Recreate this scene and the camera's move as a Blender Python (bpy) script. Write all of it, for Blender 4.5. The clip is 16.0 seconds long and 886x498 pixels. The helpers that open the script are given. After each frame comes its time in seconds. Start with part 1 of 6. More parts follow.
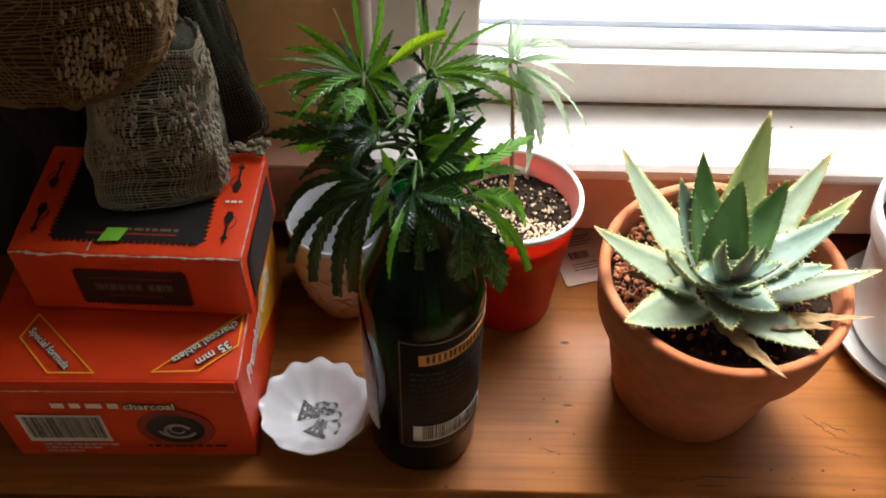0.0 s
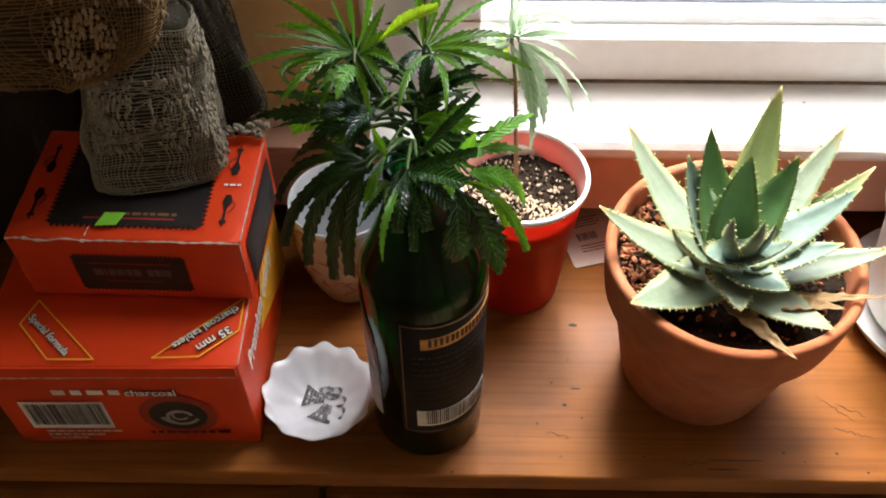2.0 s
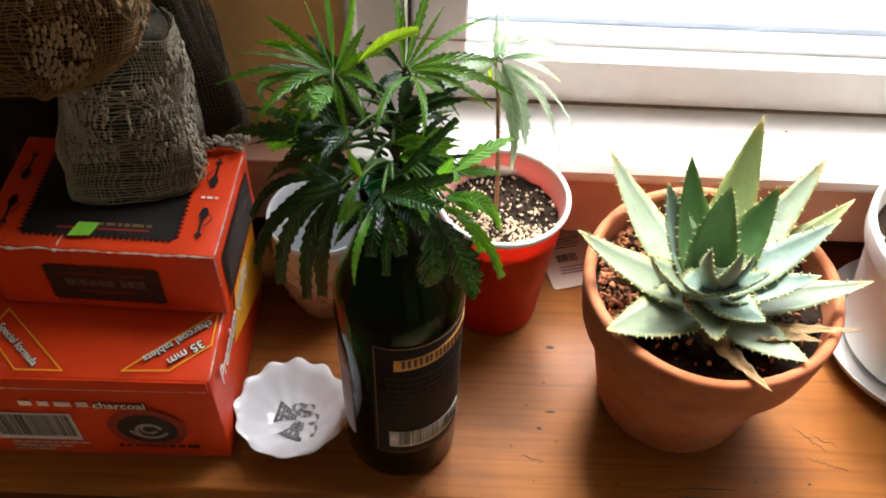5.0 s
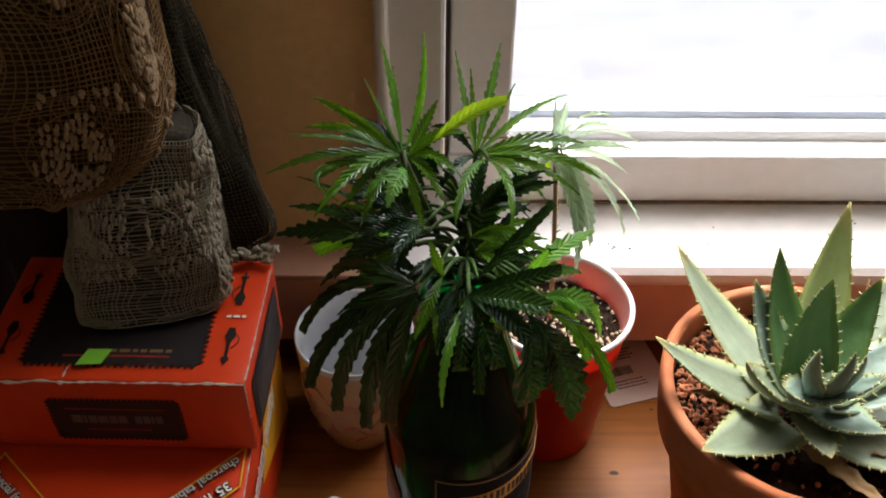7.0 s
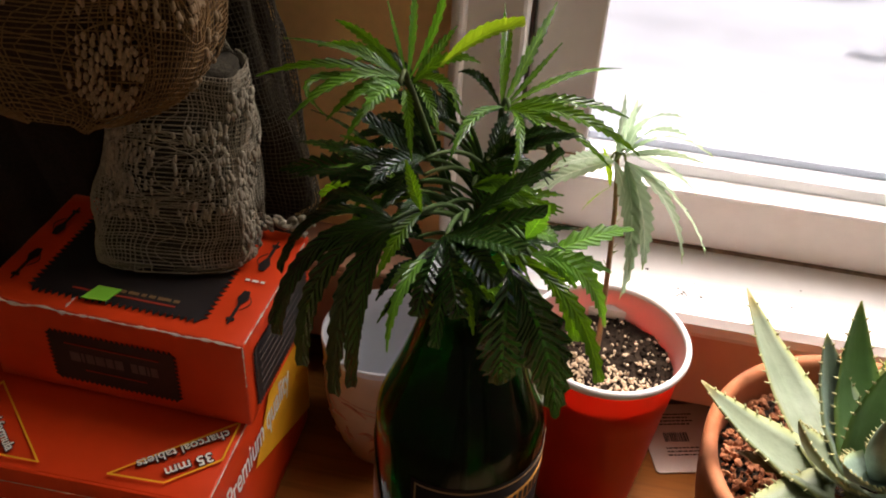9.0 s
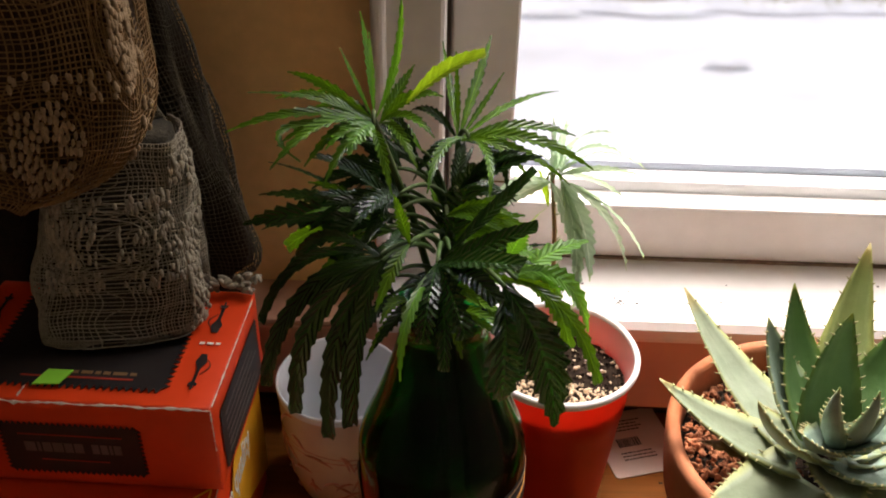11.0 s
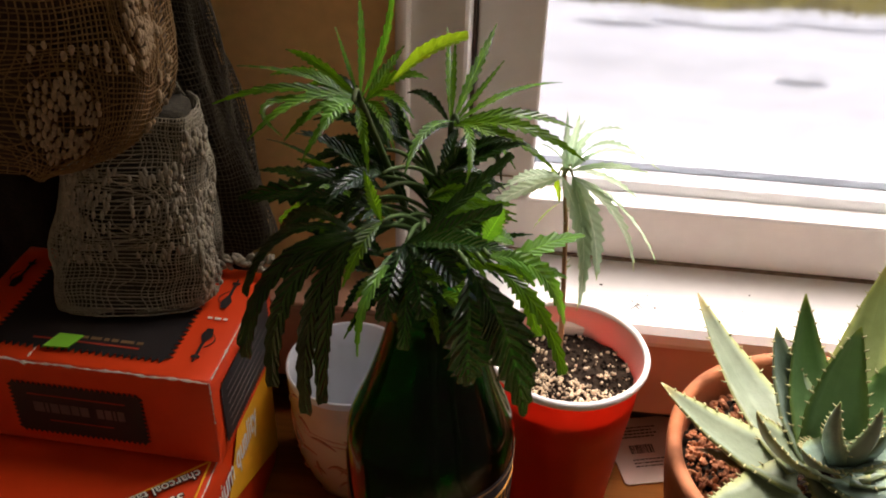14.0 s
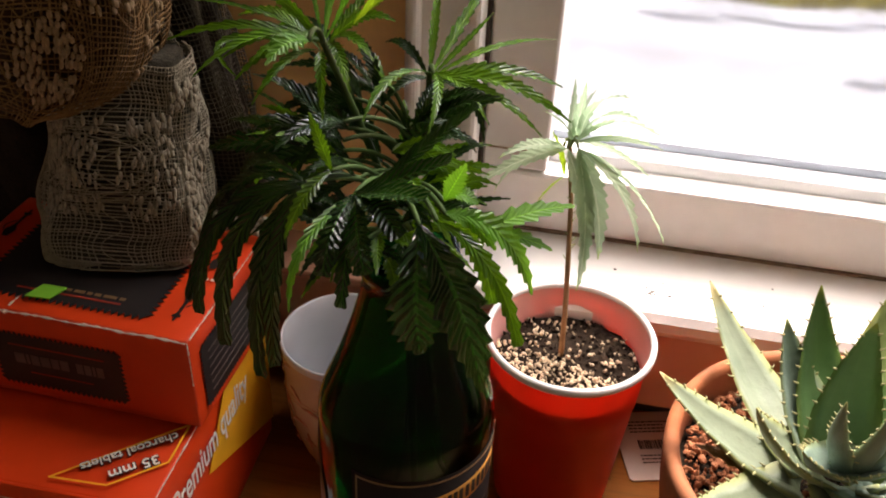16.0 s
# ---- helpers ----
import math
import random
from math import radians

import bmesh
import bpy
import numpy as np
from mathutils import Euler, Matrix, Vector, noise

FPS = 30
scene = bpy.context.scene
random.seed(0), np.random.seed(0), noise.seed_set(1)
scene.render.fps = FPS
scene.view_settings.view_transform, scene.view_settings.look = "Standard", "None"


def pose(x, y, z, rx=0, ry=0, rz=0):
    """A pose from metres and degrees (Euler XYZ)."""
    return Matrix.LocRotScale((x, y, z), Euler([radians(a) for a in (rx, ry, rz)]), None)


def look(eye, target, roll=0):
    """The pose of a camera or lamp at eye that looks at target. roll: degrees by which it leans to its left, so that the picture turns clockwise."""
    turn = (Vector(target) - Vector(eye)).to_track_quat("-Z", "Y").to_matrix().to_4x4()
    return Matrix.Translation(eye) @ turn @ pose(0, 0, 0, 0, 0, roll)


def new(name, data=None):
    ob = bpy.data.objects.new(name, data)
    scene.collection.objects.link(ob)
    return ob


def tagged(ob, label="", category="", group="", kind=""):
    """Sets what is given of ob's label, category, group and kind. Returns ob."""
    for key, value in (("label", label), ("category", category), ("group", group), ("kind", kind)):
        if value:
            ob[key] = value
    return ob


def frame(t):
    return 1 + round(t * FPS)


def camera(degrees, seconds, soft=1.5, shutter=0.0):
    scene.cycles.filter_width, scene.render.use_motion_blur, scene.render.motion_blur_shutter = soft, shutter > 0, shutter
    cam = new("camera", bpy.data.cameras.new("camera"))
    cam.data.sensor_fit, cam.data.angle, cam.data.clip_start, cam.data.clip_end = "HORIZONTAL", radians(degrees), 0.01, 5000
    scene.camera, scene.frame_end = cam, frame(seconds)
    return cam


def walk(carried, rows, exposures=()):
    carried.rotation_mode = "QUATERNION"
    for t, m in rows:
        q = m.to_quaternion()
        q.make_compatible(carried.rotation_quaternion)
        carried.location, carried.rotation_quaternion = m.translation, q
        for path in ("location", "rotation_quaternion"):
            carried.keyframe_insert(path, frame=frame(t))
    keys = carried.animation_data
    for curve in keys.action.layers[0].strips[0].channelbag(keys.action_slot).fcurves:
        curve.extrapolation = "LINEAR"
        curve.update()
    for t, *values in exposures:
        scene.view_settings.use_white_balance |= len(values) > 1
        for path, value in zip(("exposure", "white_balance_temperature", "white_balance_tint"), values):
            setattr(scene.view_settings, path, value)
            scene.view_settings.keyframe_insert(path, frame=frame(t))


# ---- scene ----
cam = camera(51.8, 16.0, soft=1.9)
PATH = [
    (0, (0.0460, 0.0486, 0.5925), (0.0477, 0.7021, -0.1644), 1.31),
    (0.5, (0.0478, 0.0521, 0.5862), (0.0429, 0.7102, -0.1667), 1.33),
    (1, (0.0489, 0.0530, 0.5861), (0.0469, 0.7104, -0.1674), 1.64),
    (1.5, (0.0520, 0.0536, 0.5857), (0.0356, 0.6994, -0.1776), 0.32),
    (2, (0.0550, 0.0552, 0.5834), (0.0388, 0.6946, -0.1853), -0.46),
    (2.5, (0.0538, 0.0552, 0.5815), (0.0692, 0.6826, -0.1971), 2.19),
    (3, (0.0511, 0.0576, 0.5817), (0.0606, 0.6865, -0.1957), 2.27),
    (5.5, (0.0605, 0.0667, 0.5844), (0.0530, 0.7315, -0.1625), 2.39),
    (6, (0.0594, 0.0948, 0.5796), (0.0102, 0.7780, -0.1490), 0.81),
    (6.5, (0.0359, 0.1139, 0.5631), (0.0206, 0.8173, -0.1475), -0.13),
    (7, (0.0223, 0.1009, 0.5317), (0.0298, 0.8462, -0.1350), 0.57),
    (7.5, (0.0203, 0.1002, 0.5118), (0.0651, 0.8616, -0.1349), 1.38),
    (8, (0.0305, 0.1025, 0.4987), (0.0036, 0.8739, -0.1370), 2.37),
    (8.5, (0.0525, 0.0971, 0.4816), (-0.0592, 0.8905, -0.1167), 3.06),
    (9, (0.0691, 0.1079, 0.4726), (-0.0634, 0.8933, -0.1320), 3.67),
    (9.5, (0.0676, 0.1144, 0.4795), (-0.0325, 0.9169, -0.1087), 2.76),
    (12, (0.0292, 0.0811, 0.4694), (0.0203, 0.9193, -0.0760), 1.55),
    (12.5, (0.0362, 0.0836, 0.4756), (0.0244, 0.9299, -0.0569), 2.00),
    (13, (0.0440, 0.0836, 0.4729), (0.0114, 0.9309, -0.0572), 1.75),
    (13.5, (0.0600, 0.0908, 0.4721), (-0.0084, 0.9184, -0.0850), 1.12),
    (14, (0.0698, 0.0915, 0.4681), (-0.0194, 0.9156, -0.0912), 1.85),
    (14.5, (0.0786, 0.0894, 0.4673), (-0.0499, 0.9079, -0.0928), 1.86),
    (15, (0.0860, 0.0954, 0.4633), (-0.0560, 0.9094, -0.0999), 2.61),
    (15.5, (0.0948, 0.1033, 0.4602), (-0.0559, 0.9136, -0.1062), 2.28),
    (16, (0.0984, 0.1094, 0.4485), (-0.0489, 0.9172, -0.1222), 2.56),
]
import itertools

EXPOSURES = [(0.0, 0.56, 6150, 10), (1.5, 0.58, 6150, 10), (2.5, 0.88, 6200, 11), (3.0, 0.90, 6200, 11), (5.5, 0.76, 6150, 10), (7.0, 0.14, 6300, 13), (8.0, 0.12, 6800, 18),
             (9.5, 0.30, 6850, 19), (12.5, 0.26, 6750, 16), (14.0, 0.20, 6850, 19), (16.0, 0.34, 6950, 20)]
walk(cam, [(t, look(eye, target, roll)) for t, eye, target, roll in PATH], EXPOSURES)

# ---------------------------------------------------------------- light
world = bpy.data.worlds.new("sky")
world.use_nodes = True
scene.world = world
wn = world.node_tree
sky = wn.nodes.new("ShaderNodeTexSky")
sky.sky_type = "NISHITA"
sky.sun_disc = False
sky.sun_elevation = radians(57)
sky.sun_rotation = radians(1)
wn.links.new(sky.outputs["Color"], wn.nodes["Background"].inputs["Color"])
wn.nodes["Background"].inputs["Strength"].default_value = 0.15

sun = bpy.data.lights.new("sun", "SUN")
sun.energy, sun.angle, sun.color = 3.0, radians(14), (1.0, 0.95, 0.86)
sun_ob = new("sun", sun)
sun_ob.matrix_world = look((0.24, 2.62, 3.42), (0.2, 0.4, 0.0))

skylight = bpy.data.lights.new("window_daylight", "AREA")
skylight.shape, skylight.size, skylight.size_y = "RECTANGLE", 0.40, 0.62
skylight.energy, skylight.color = 4.6, (1.0, 0.98, 0.96)
sky_ob = new("window_daylight", skylight)
sky_ob.matrix_world = look((0.25, 0.80, 0.72), (0.14, 0.40, 0.02))


# ---------------------------------------------------------------- node materials
def material(name, base, rough=0.6, metal=0.0, spec=0.5, vary=0.12, scale=40.0, stain=0.15, stain_scale=6.0, stain_color=None,
             bump=0.1, bump_scale=None, stretch=(1, 1, 1), transmission=0.0, ior=1.45, subsurface=0.0, translucent=0.0, coat=0.0, alpha=1.0):
    m = bpy.data.materials.new(name)
    m.use_nodes = True
    nt = m.node_tree
    n, l = nt.nodes, nt.links
    b = n["Principled BSDF"]
    tc = n.new("ShaderNodeTexCoord")
    mp = n.new("ShaderNodeMapping")
    mp.inputs["Scale"].default_value = stretch
    l.new(tc.outputs["Object"], mp.inputs["Vector"])
    fine = n.new("ShaderNodeTexNoise")
    fine.inputs["Scale"].default_value, fine.inputs["Detail"].default_value = scale, 6.0
    l.new(mp.outputs["Vector"], fine.inputs["Vector"])
    big = n.new("ShaderNodeTexNoise")
    big.inputs["Scale"].default_value, big.inputs["Detail"].default_value = stain_scale, 4.0
    l.new(mp.outputs["Vector"], big.inputs["Vector"])
    c = [*base, 1.0]
    dark = [max(0.0, v * (1 - vary)) for v in base] + [1.0]
    light = [min(1.0, v * (1 + vary)) for v in base] + [1.0]
    ramp = n.new("ShaderNodeValToRGB")
    ramp.color_ramp.elements[0].position, ramp.color_ramp.elements[1].position = 0.3, 0.7
    ramp.color_ramp.elements[0].color, ramp.color_ramp.elements[1].color = dark, light
    l.new(fine.outputs["Fac"], ramp.inputs["Fac"])
    mix = n.new("ShaderNodeMix")
    mix.data_type = "RGBA"
    sc = stain_color or [v * 0.6 for v in base]
    mask = n.new("ShaderNodeMapRange")
    mask.inputs["From Min"].default_value, mask.inputs["From Max"].default_value = 0.48, 0.75
    mask.inputs["To Max"].default_value = min(1.0, stain * 3)
    l.new(big.outputs["Fac"], mask.inputs["Value"])
    l.new(mask.outputs["Result"], mix.inputs[0])
    l.new(ramp.outputs["Color"], mix.inputs[6])
    mix.inputs[7].default_value = [*sc, 1.0]
    l.new(mix.outputs[2], b.inputs["Base Color"])
    rr = n.new("ShaderNodeMapRange")
    rr.inputs["To Min"].default_value, rr.inputs["To Max"].default_value = max(0.02, rough - 0.08), min(1.0, rough + 0.08)
    l.new(big.outputs["Fac"], rr.inputs["Value"])
    l.new(rr.outputs["Result"], b.inputs["Roughness"])
    b.inputs["Metallic"].default_value = metal
    b.inputs["Specular IOR Level"].default_value = spec
    b.inputs["IOR"].default_value = ior
    b.inputs["Transmission Weight"].default_value = transmission
    b.inputs["Subsurface Weight"].default_value = subsurface
    b.inputs["Coat Weight"].default_value = coat
    b.inputs["Alpha"].default_value = alpha
    if subsurface:
        b.inputs["Subsurface Radius"].default_value = (0.01, 0.006, 0.004)
        b.inputs["Subsurface Scale"].default_value = 0.5
    if bump:
        bp = n.new("ShaderNodeBump")
        bp.inputs["Strength"].default_value, bp.inputs["Distance"].default_value = bump, 0.001
        if bump_scale:
            bn = n.new("ShaderNodeTexNoise")
            bn.inputs["Scale"].default_value, bn.inputs["Detail"].default_value = bump_scale, 5.0
            l.new(mp.outputs["Vector"], bn.inputs["Vector"])
            l.new(bn.outputs["Fac"], bp.inputs["Height"])
        else:
            l.new(fine.outputs["Fac"], bp.inputs["Height"])
        l.new(bp.outputs["Normal"], b.inputs["Normal"])
    if translucent:
        tr = n.new("ShaderNodeBsdfTranslucent")
        l.new(mix.outputs[2], tr.inputs["Color"])
        ms = n.new("ShaderNodeMixShader")
        ms.inputs["Fac"].default_value = translucent
        l.new(b.outputs["BSDF"], ms.inputs[1])
        l.new(tr.outputs["BSDF"], ms.inputs[2])
        l.new(ms.outputs["Shader"], n["Material Output"].inputs["Surface"])
    return m


def leaf_material(name, deep, pale, tip, rough, translucent, vein=11.0, vein_bump=0.35, spec=0.5, tip_from=0.93, glow_by=(2.6, 2.2), rib_mix=0.6, pits=0.6, margin=None, flecks=0.0):
    """A leaf: uv.x runs along the midrib, uv.y across (0.5 at the rib)."""
    m = bpy.data.materials.new(name)
    m.use_nodes = True
    n, l = m.node_tree.nodes, m.node_tree.links
    b = n["Principled BSDF"]
    uv = n.new("ShaderNodeUVMap")
    sep = n.new("ShaderNodeSeparateXYZ")
    l.new(uv.outputs["UV"], sep.inputs["Vector"])

    def maths(op, a, c):
        k = n.new("ShaderNodeMath")
        k.operation = op
        for i, v in enumerate((a, c)):
            if isinstance(v, (int, float)):
                k.inputs[i].default_value = v
            else:
                l.new(v, k.inputs[i])
        return k.outputs[0]

    tc = n.new("ShaderNodeTexCoord")
    noise_a = n.new("ShaderNodeTexNoise")
    noise_a.inputs["Scale"].default_value = 55.0
    l.new(tc.outputs["Object"], noise_a.inputs["Vector"])
    across = maths("ABSOLUTE", maths("SUBTRACT", sep.outputs["Y"], 0.5), 0.0)
    waves = maths("SINE", maths("MULTIPLY", maths("ADD", maths("SUBTRACT", sep.outputs["X"], maths("MULTIPLY", across, 0.22)), maths("MULTIPLY", noise_a.outputs["Fac"], 0.16)), vein * 6.283), 0.0)
    rib = maths("LESS_THAN", across, 0.045)
    info = n.new("ShaderNodeNewGeometry")
    mottle = n.new("ShaderNodeTexNoise")
    mottle.inputs["Scale"].default_value, mottle.inputs["Detail"].default_value = 130.0, 5.0
    l.new(tc.outputs["Object"], mottle.inputs["Vector"])
    f = maths("ADD", maths("ADD", maths("MULTIPLY", noise_a.outputs["Fac"], 0.45), maths("MULTIPLY", mottle.outputs["Fac"], 0.5)), maths("MULTIPLY", info.outputs["Random Per Island"], 0.35))
    ramp = n.new("ShaderNodeValToRGB")
    ramp.color_ramp.elements[0].position, ramp.color_ramp.elements[1].position = 0.3, 0.85
    ramp.color_ramp.elements[0].color, ramp.color_ramp.elements[1].color = [*deep, 1], [*pale, 1]
    l.new(f, ramp.inputs["Fac"])
    m1 = n.new("ShaderNodeMix")
    m1.data_type = "RGBA"
    l.new(maths("MULTIPLY", rib, rib_mix), m1.inputs[0])
    l.new(ramp.outputs["Color"], m1.inputs[6])
    m1.inputs[7].default_value = [min(1, v * 2.0) for v in pale] + [1]
    tr = n.new("ShaderNodeMapRange")
    tr.inputs["From Min"].default_value, tr.inputs["From Max"].default_value = tip_from, 1.0
    l.new(sep.outputs["X"], tr.inputs["Value"])
    m2 = n.new("ShaderNodeMix")
    m2.data_type = "RGBA"
    l.new(tr.outputs["Result"], m2.inputs[0])
    l.new(m1.outputs[2], m2.inputs[6])
    m2.inputs[7].default_value = [*tip, 1]
    if margin:
        m3 = n.new("ShaderNodeMix")
        m3.data_type = "RGBA"
        rim = n.new("ShaderNodeMapRange")
        rim.inputs["From Min"].default_value, rim.inputs["From Max"].default_value, rim.inputs["To Max"].default_value = 0.36, 0.5, 0.85
        l.new(across, rim.inputs["Value"])
        l.new(rim.outputs["Result"], m3.inputs[0])
        l.new(m2.outputs[2], m3.inputs[6])
        m3.inputs[7].default_value = [*margin, 1]
        m2 = m3
    if flecks:
        streak = n.new("ShaderNodeMapping")
        streak.inputs["Scale"].default_value = (9.0, 55.0, 1.0)
        l.new(uv.outputs["UV"], streak.inputs["Vector"])
        shift = n.new("ShaderNodeVectorMath")
        shift.operation = "ADD"
        l.new(streak.outputs["Vector"], shift.inputs[0])
        l.new(info.outputs["Random Per Island"], shift.inputs[1])
        scar = n.new("ShaderNodeTexNoise")
        scar.inputs["Scale"].default_value, scar.inputs["Detail"].default_value = 1.0, 2.0
        l.new(shift.outputs["Vector"], scar.inputs["Vector"])
        fm = n.new("ShaderNodeMapRange")
        fm.inputs["From Min"].default_value, fm.inputs["From Max"].default_value, fm.inputs["To Max"].default_value = 0.66, 0.72, flecks
        l.new(scar.outputs["Fac"], fm.inputs["Value"])
        m4 = n.new("ShaderNodeMix")
        m4.data_type = "RGBA"
        l.new(fm.outputs["Result"], m4.inputs[0])
        l.new(m2.outputs[2], m4.inputs[6])
        m4.inputs[7].default_value = (0.055, 0.075, 0.05, 1)
        m2 = m4
    l.new(m2.outputs[2], b.inputs["Base Color"])
    b.inputs["Roughness"].default_value = rough
    b.inputs["Specular IOR Level"].default_value = spec
    bp = n.new("ShaderNodeBump")
    bp.inputs["Strength"].default_value, bp.inputs["Distance"].default_value = vein_bump, 0.0012
    skin = n.new("ShaderNodeTexNoise")
    skin.inputs["Scale"].default_value, skin.inputs["Detail"].default_value = 190.0, 4.0
    l.new(tc.outputs["Object"], skin.inputs["Vector"])
    l.new(maths("ADD", maths("MULTIPLY", skin.outputs["Fac"], pits), maths("ADD", waves, maths("MULTIPLY", rib, -2.0))), bp.inputs["Height"])
    l.new(bp.outputs["Normal"], b.inputs["Normal"])
    t = n.new("ShaderNodeBsdfTranslucent")
    glow = n.new("ShaderNodeMix")
    glow.data_type = "RGBA"
    glow.inputs[0].default_value = 0.55
    l.new(m2.outputs[2], glow.inputs[6])
    glow.inputs[7].default_value = [min(1, pale[0] * glow_by[0]), min(1, pale[1] * glow_by[1]), pale[2], 1]
    l.new(glow.outputs[2], t.inputs["Color"])
    ms = n.new("ShaderNodeMixShader")
    ms.inputs["Fac"].default_value = translucent
    l.new(b.outputs["BSDF"], ms.inputs[1])
    l.new(t.outputs["BSDF"], ms.inputs[2])
    l.new(ms.outputs["Shader"], n["Material Output"].inputs["Surface"])
    return m


def wood_material(name, base, dark, scale=1.0, rough=0.42, pore=0.5, dull=0.0):
    m = bpy.data.materials.new(name)
    m.use_nodes = True
    n, l = m.node_tree.nodes, m.node_tree.links
    b = n["Principled BSDF"]
    tc = n.new("ShaderNodeTexCoord")
    mp = n.new("ShaderNodeMapping")
    mp.inputs["Scale"].default_value = (1.6 * scale, 16 * scale, 16 * scale)
    l.new(tc.outputs["Object"], mp.inputs["Vector"])
    warp = n.new("ShaderNodeTexNoise")
    warp.inputs["Scale"].default_value, warp.inputs["Detail"].default_value, warp.inputs["Distortion"].default_value = 2.2, 5.0, 1.3
    l.new(mp.outputs["Vector"], warp.inputs["Vector"])
    mp2 = n.new("ShaderNodeMapping")
    mp2.inputs["Scale"].default_value = (9 * scale, 320 * scale, 320 * scale)
    l.new(tc.outputs["Object"], mp2.inputs["Vector"])
    pores = n.new("ShaderNodeTexNoise")
    pores.inputs["Scale"].default_value, pores.inputs["Detail"].default_value = 1.0, 3.0
    l.new(mp2.outputs["Vector"], pores.inputs["Vector"])
    blotch = n.new("ShaderNodeTexNoise")
    blotch.inputs["Scale"].default_value, blotch.inputs["Detail"].default_value = 13.0, 7.0
    l.new(tc.outputs["Object"], blotch.inputs["Vector"])
    ramp = n.new("ShaderNodeValToRGB")
    e = ramp.color_ramp.elements
    e[0].position, e[0].color = 0.34, [*dark, 1]
    e[1].position, e[1].color = 0.62, [*base, 1]
    mid = e.new(0.47)
    mid.color = [a * 0.25 + c * 0.75 for a, c in zip(dark, base)] + [1]
    l.new(warp.outputs["Fac"], ramp.inputs["Fac"])
    mix = n.new("ShaderNodeMix")
    mix.data_type, mix.blend_type = "RGBA", "MULTIPLY"
    mix.inputs[0].default_value = pore
    b.inputs["Specular IOR Level"].default_value = 0.5 - dull
    pr = n.new("ShaderNodeValToRGB")
    pr.color_ramp.elements[0].position, pr.color_ramp.elements[0].color = 0.33, (0.66, 0.58, 0.52, 1)
    pr.color_ramp.elements[1].position, pr.color_ramp.elements[1].color = 0.52, (1, 1, 1, 1)
    l.new(pores.outputs["Fac"], pr.inputs["Fac"])
    l.new(ramp.outputs["Color"], mix.inputs[6])
    l.new(pr.outputs["Color"], mix.inputs[7])
    mix2 = n.new("ShaderNodeMix")
    mix2.data_type, mix2.blend_type = "RGBA", "MULTIPLY"
    mix2.inputs[0].default_value = 0.8
    br = n.new("ShaderNodeValToRGB")
    br.color_ramp.elements[0].position, br.color_ramp.elements[0].color = 0.3, (0.6, 0.52, 0.46, 1)
    br.color_ramp.elements[1].position, br.color_ramp.elements[1].color = 0.6, (1, 1, 1, 1)
    l.new(blotch.outputs["Fac"], br.inputs["Fac"])
    l.new(mix.outputs[2], mix2.inputs[6])
    l.new(br.outputs["Color"], mix2.inputs[7])
    l.new(mix2.outputs[2], b.inputs["Base Color"])
    rr = n.new("ShaderNodeMapRange")
    rr.inputs["To Min"].default_value, rr.inputs["To Max"].default_value = rough - 0.1, rough + 0.15
    l.new(blotch.outputs["Fac"], rr.inputs["Value"])
    l.new(rr.outputs["Result"], b.inputs["Roughness"])
    bp = n.new("ShaderNodeBump")
    bp.inputs["Strength"].default_value, bp.inputs["Distance"].default_value = 0.15, 0.0006
    l.new(pores.outputs["Fac"], bp.inputs["Height"])
    l.new(bp.outputs["Normal"], b.inputs["Normal"])
    return m


WOOD = wood_material("honey_wood", (0.295, 0.102, 0.016), (0.245, 0.082, 0.0125), 0.75, 0.46, 0.6, 0.32)
WOOD_DARK = wood_material("dark_wood", (0.24, 0.10, 0.04), (0.12, 0.05, 0.02))
WHITE_PAINT = material("white_gloss_paint", (0.80, 0.78, 0.75), 0.42, vary=0.03, stain=0.05, stain_color=(0.62, 0.58, 0.52), bump=0.06, scale=90)
SASH_WHITE = material("white_vinyl", (0.82, 0.83, 0.85), 0.35, vary=0.02, stain=0.04, bump=0.03)
DARK_SEAL_AND_GAP = material("dark_seal_and_gap_shade", (0.055, 0.034, 0.022), 0.7, bump=0.05)
SEAM_BROWN = material("brown_seam_strip", (0.26, 0.19, 0.13), 0.8, vary=0.4, scale=160, bump=0.2)
WALL_PAINT = material("tan_wall_paint", (0.95, 0.615, 0.265), 0.75, vary=0.05, scale=120, stain=0.06, bump=0.2, bump_scale=220)
# Tan paint with red light bounced from cup and wood tinted into it.
APRON_PAINT = material("bounce_tinted_tan_paint", (0.62, 0.35, 0.24), 0.6, vary=0.05, stain=0.1, bump=0.12, bump_scale=160)
ROOM_PAINT = material("room_wall_paint", (0.90, 0.82, 0.68), 0.8, vary=0.05, bump=0.1)
FLOOR_MAT = wood_material("floor_wood", (0.62, 0.44, 0.26), (0.48, 0.31, 0.16))
CEILING_WHITE = material("white_ceiling_paint", (0.90, 0.84, 0.74), 0.8, vary=0.03, bump=0.1)
GLASS = material("clear_glass", (1, 1, 1), 0.03, transmission=1.0, bump=0, vary=0.0, stain=0.0)
TERRACOTTA = material("terracotta", (0.41, 0.122, 0.042), 0.8, vary=0.14, scale=70, stain=0.16, stain_scale=22, stain_color=(0.56, 0.30, 0.18), bump=0.25, bump_scale=300)
SOIL = material("dark_potting_soil", (0.022, 0.014, 0.009), 0.95, spec=0.1, vary=0.5, scale=300, stain=0.2, stain_scale=60, bump=0.9, bump_scale=420)
PERLITE = material("cream_perlite", (0.66, 0.52, 0.36), 0.9, vary=0.35, scale=120, bump=0.3)
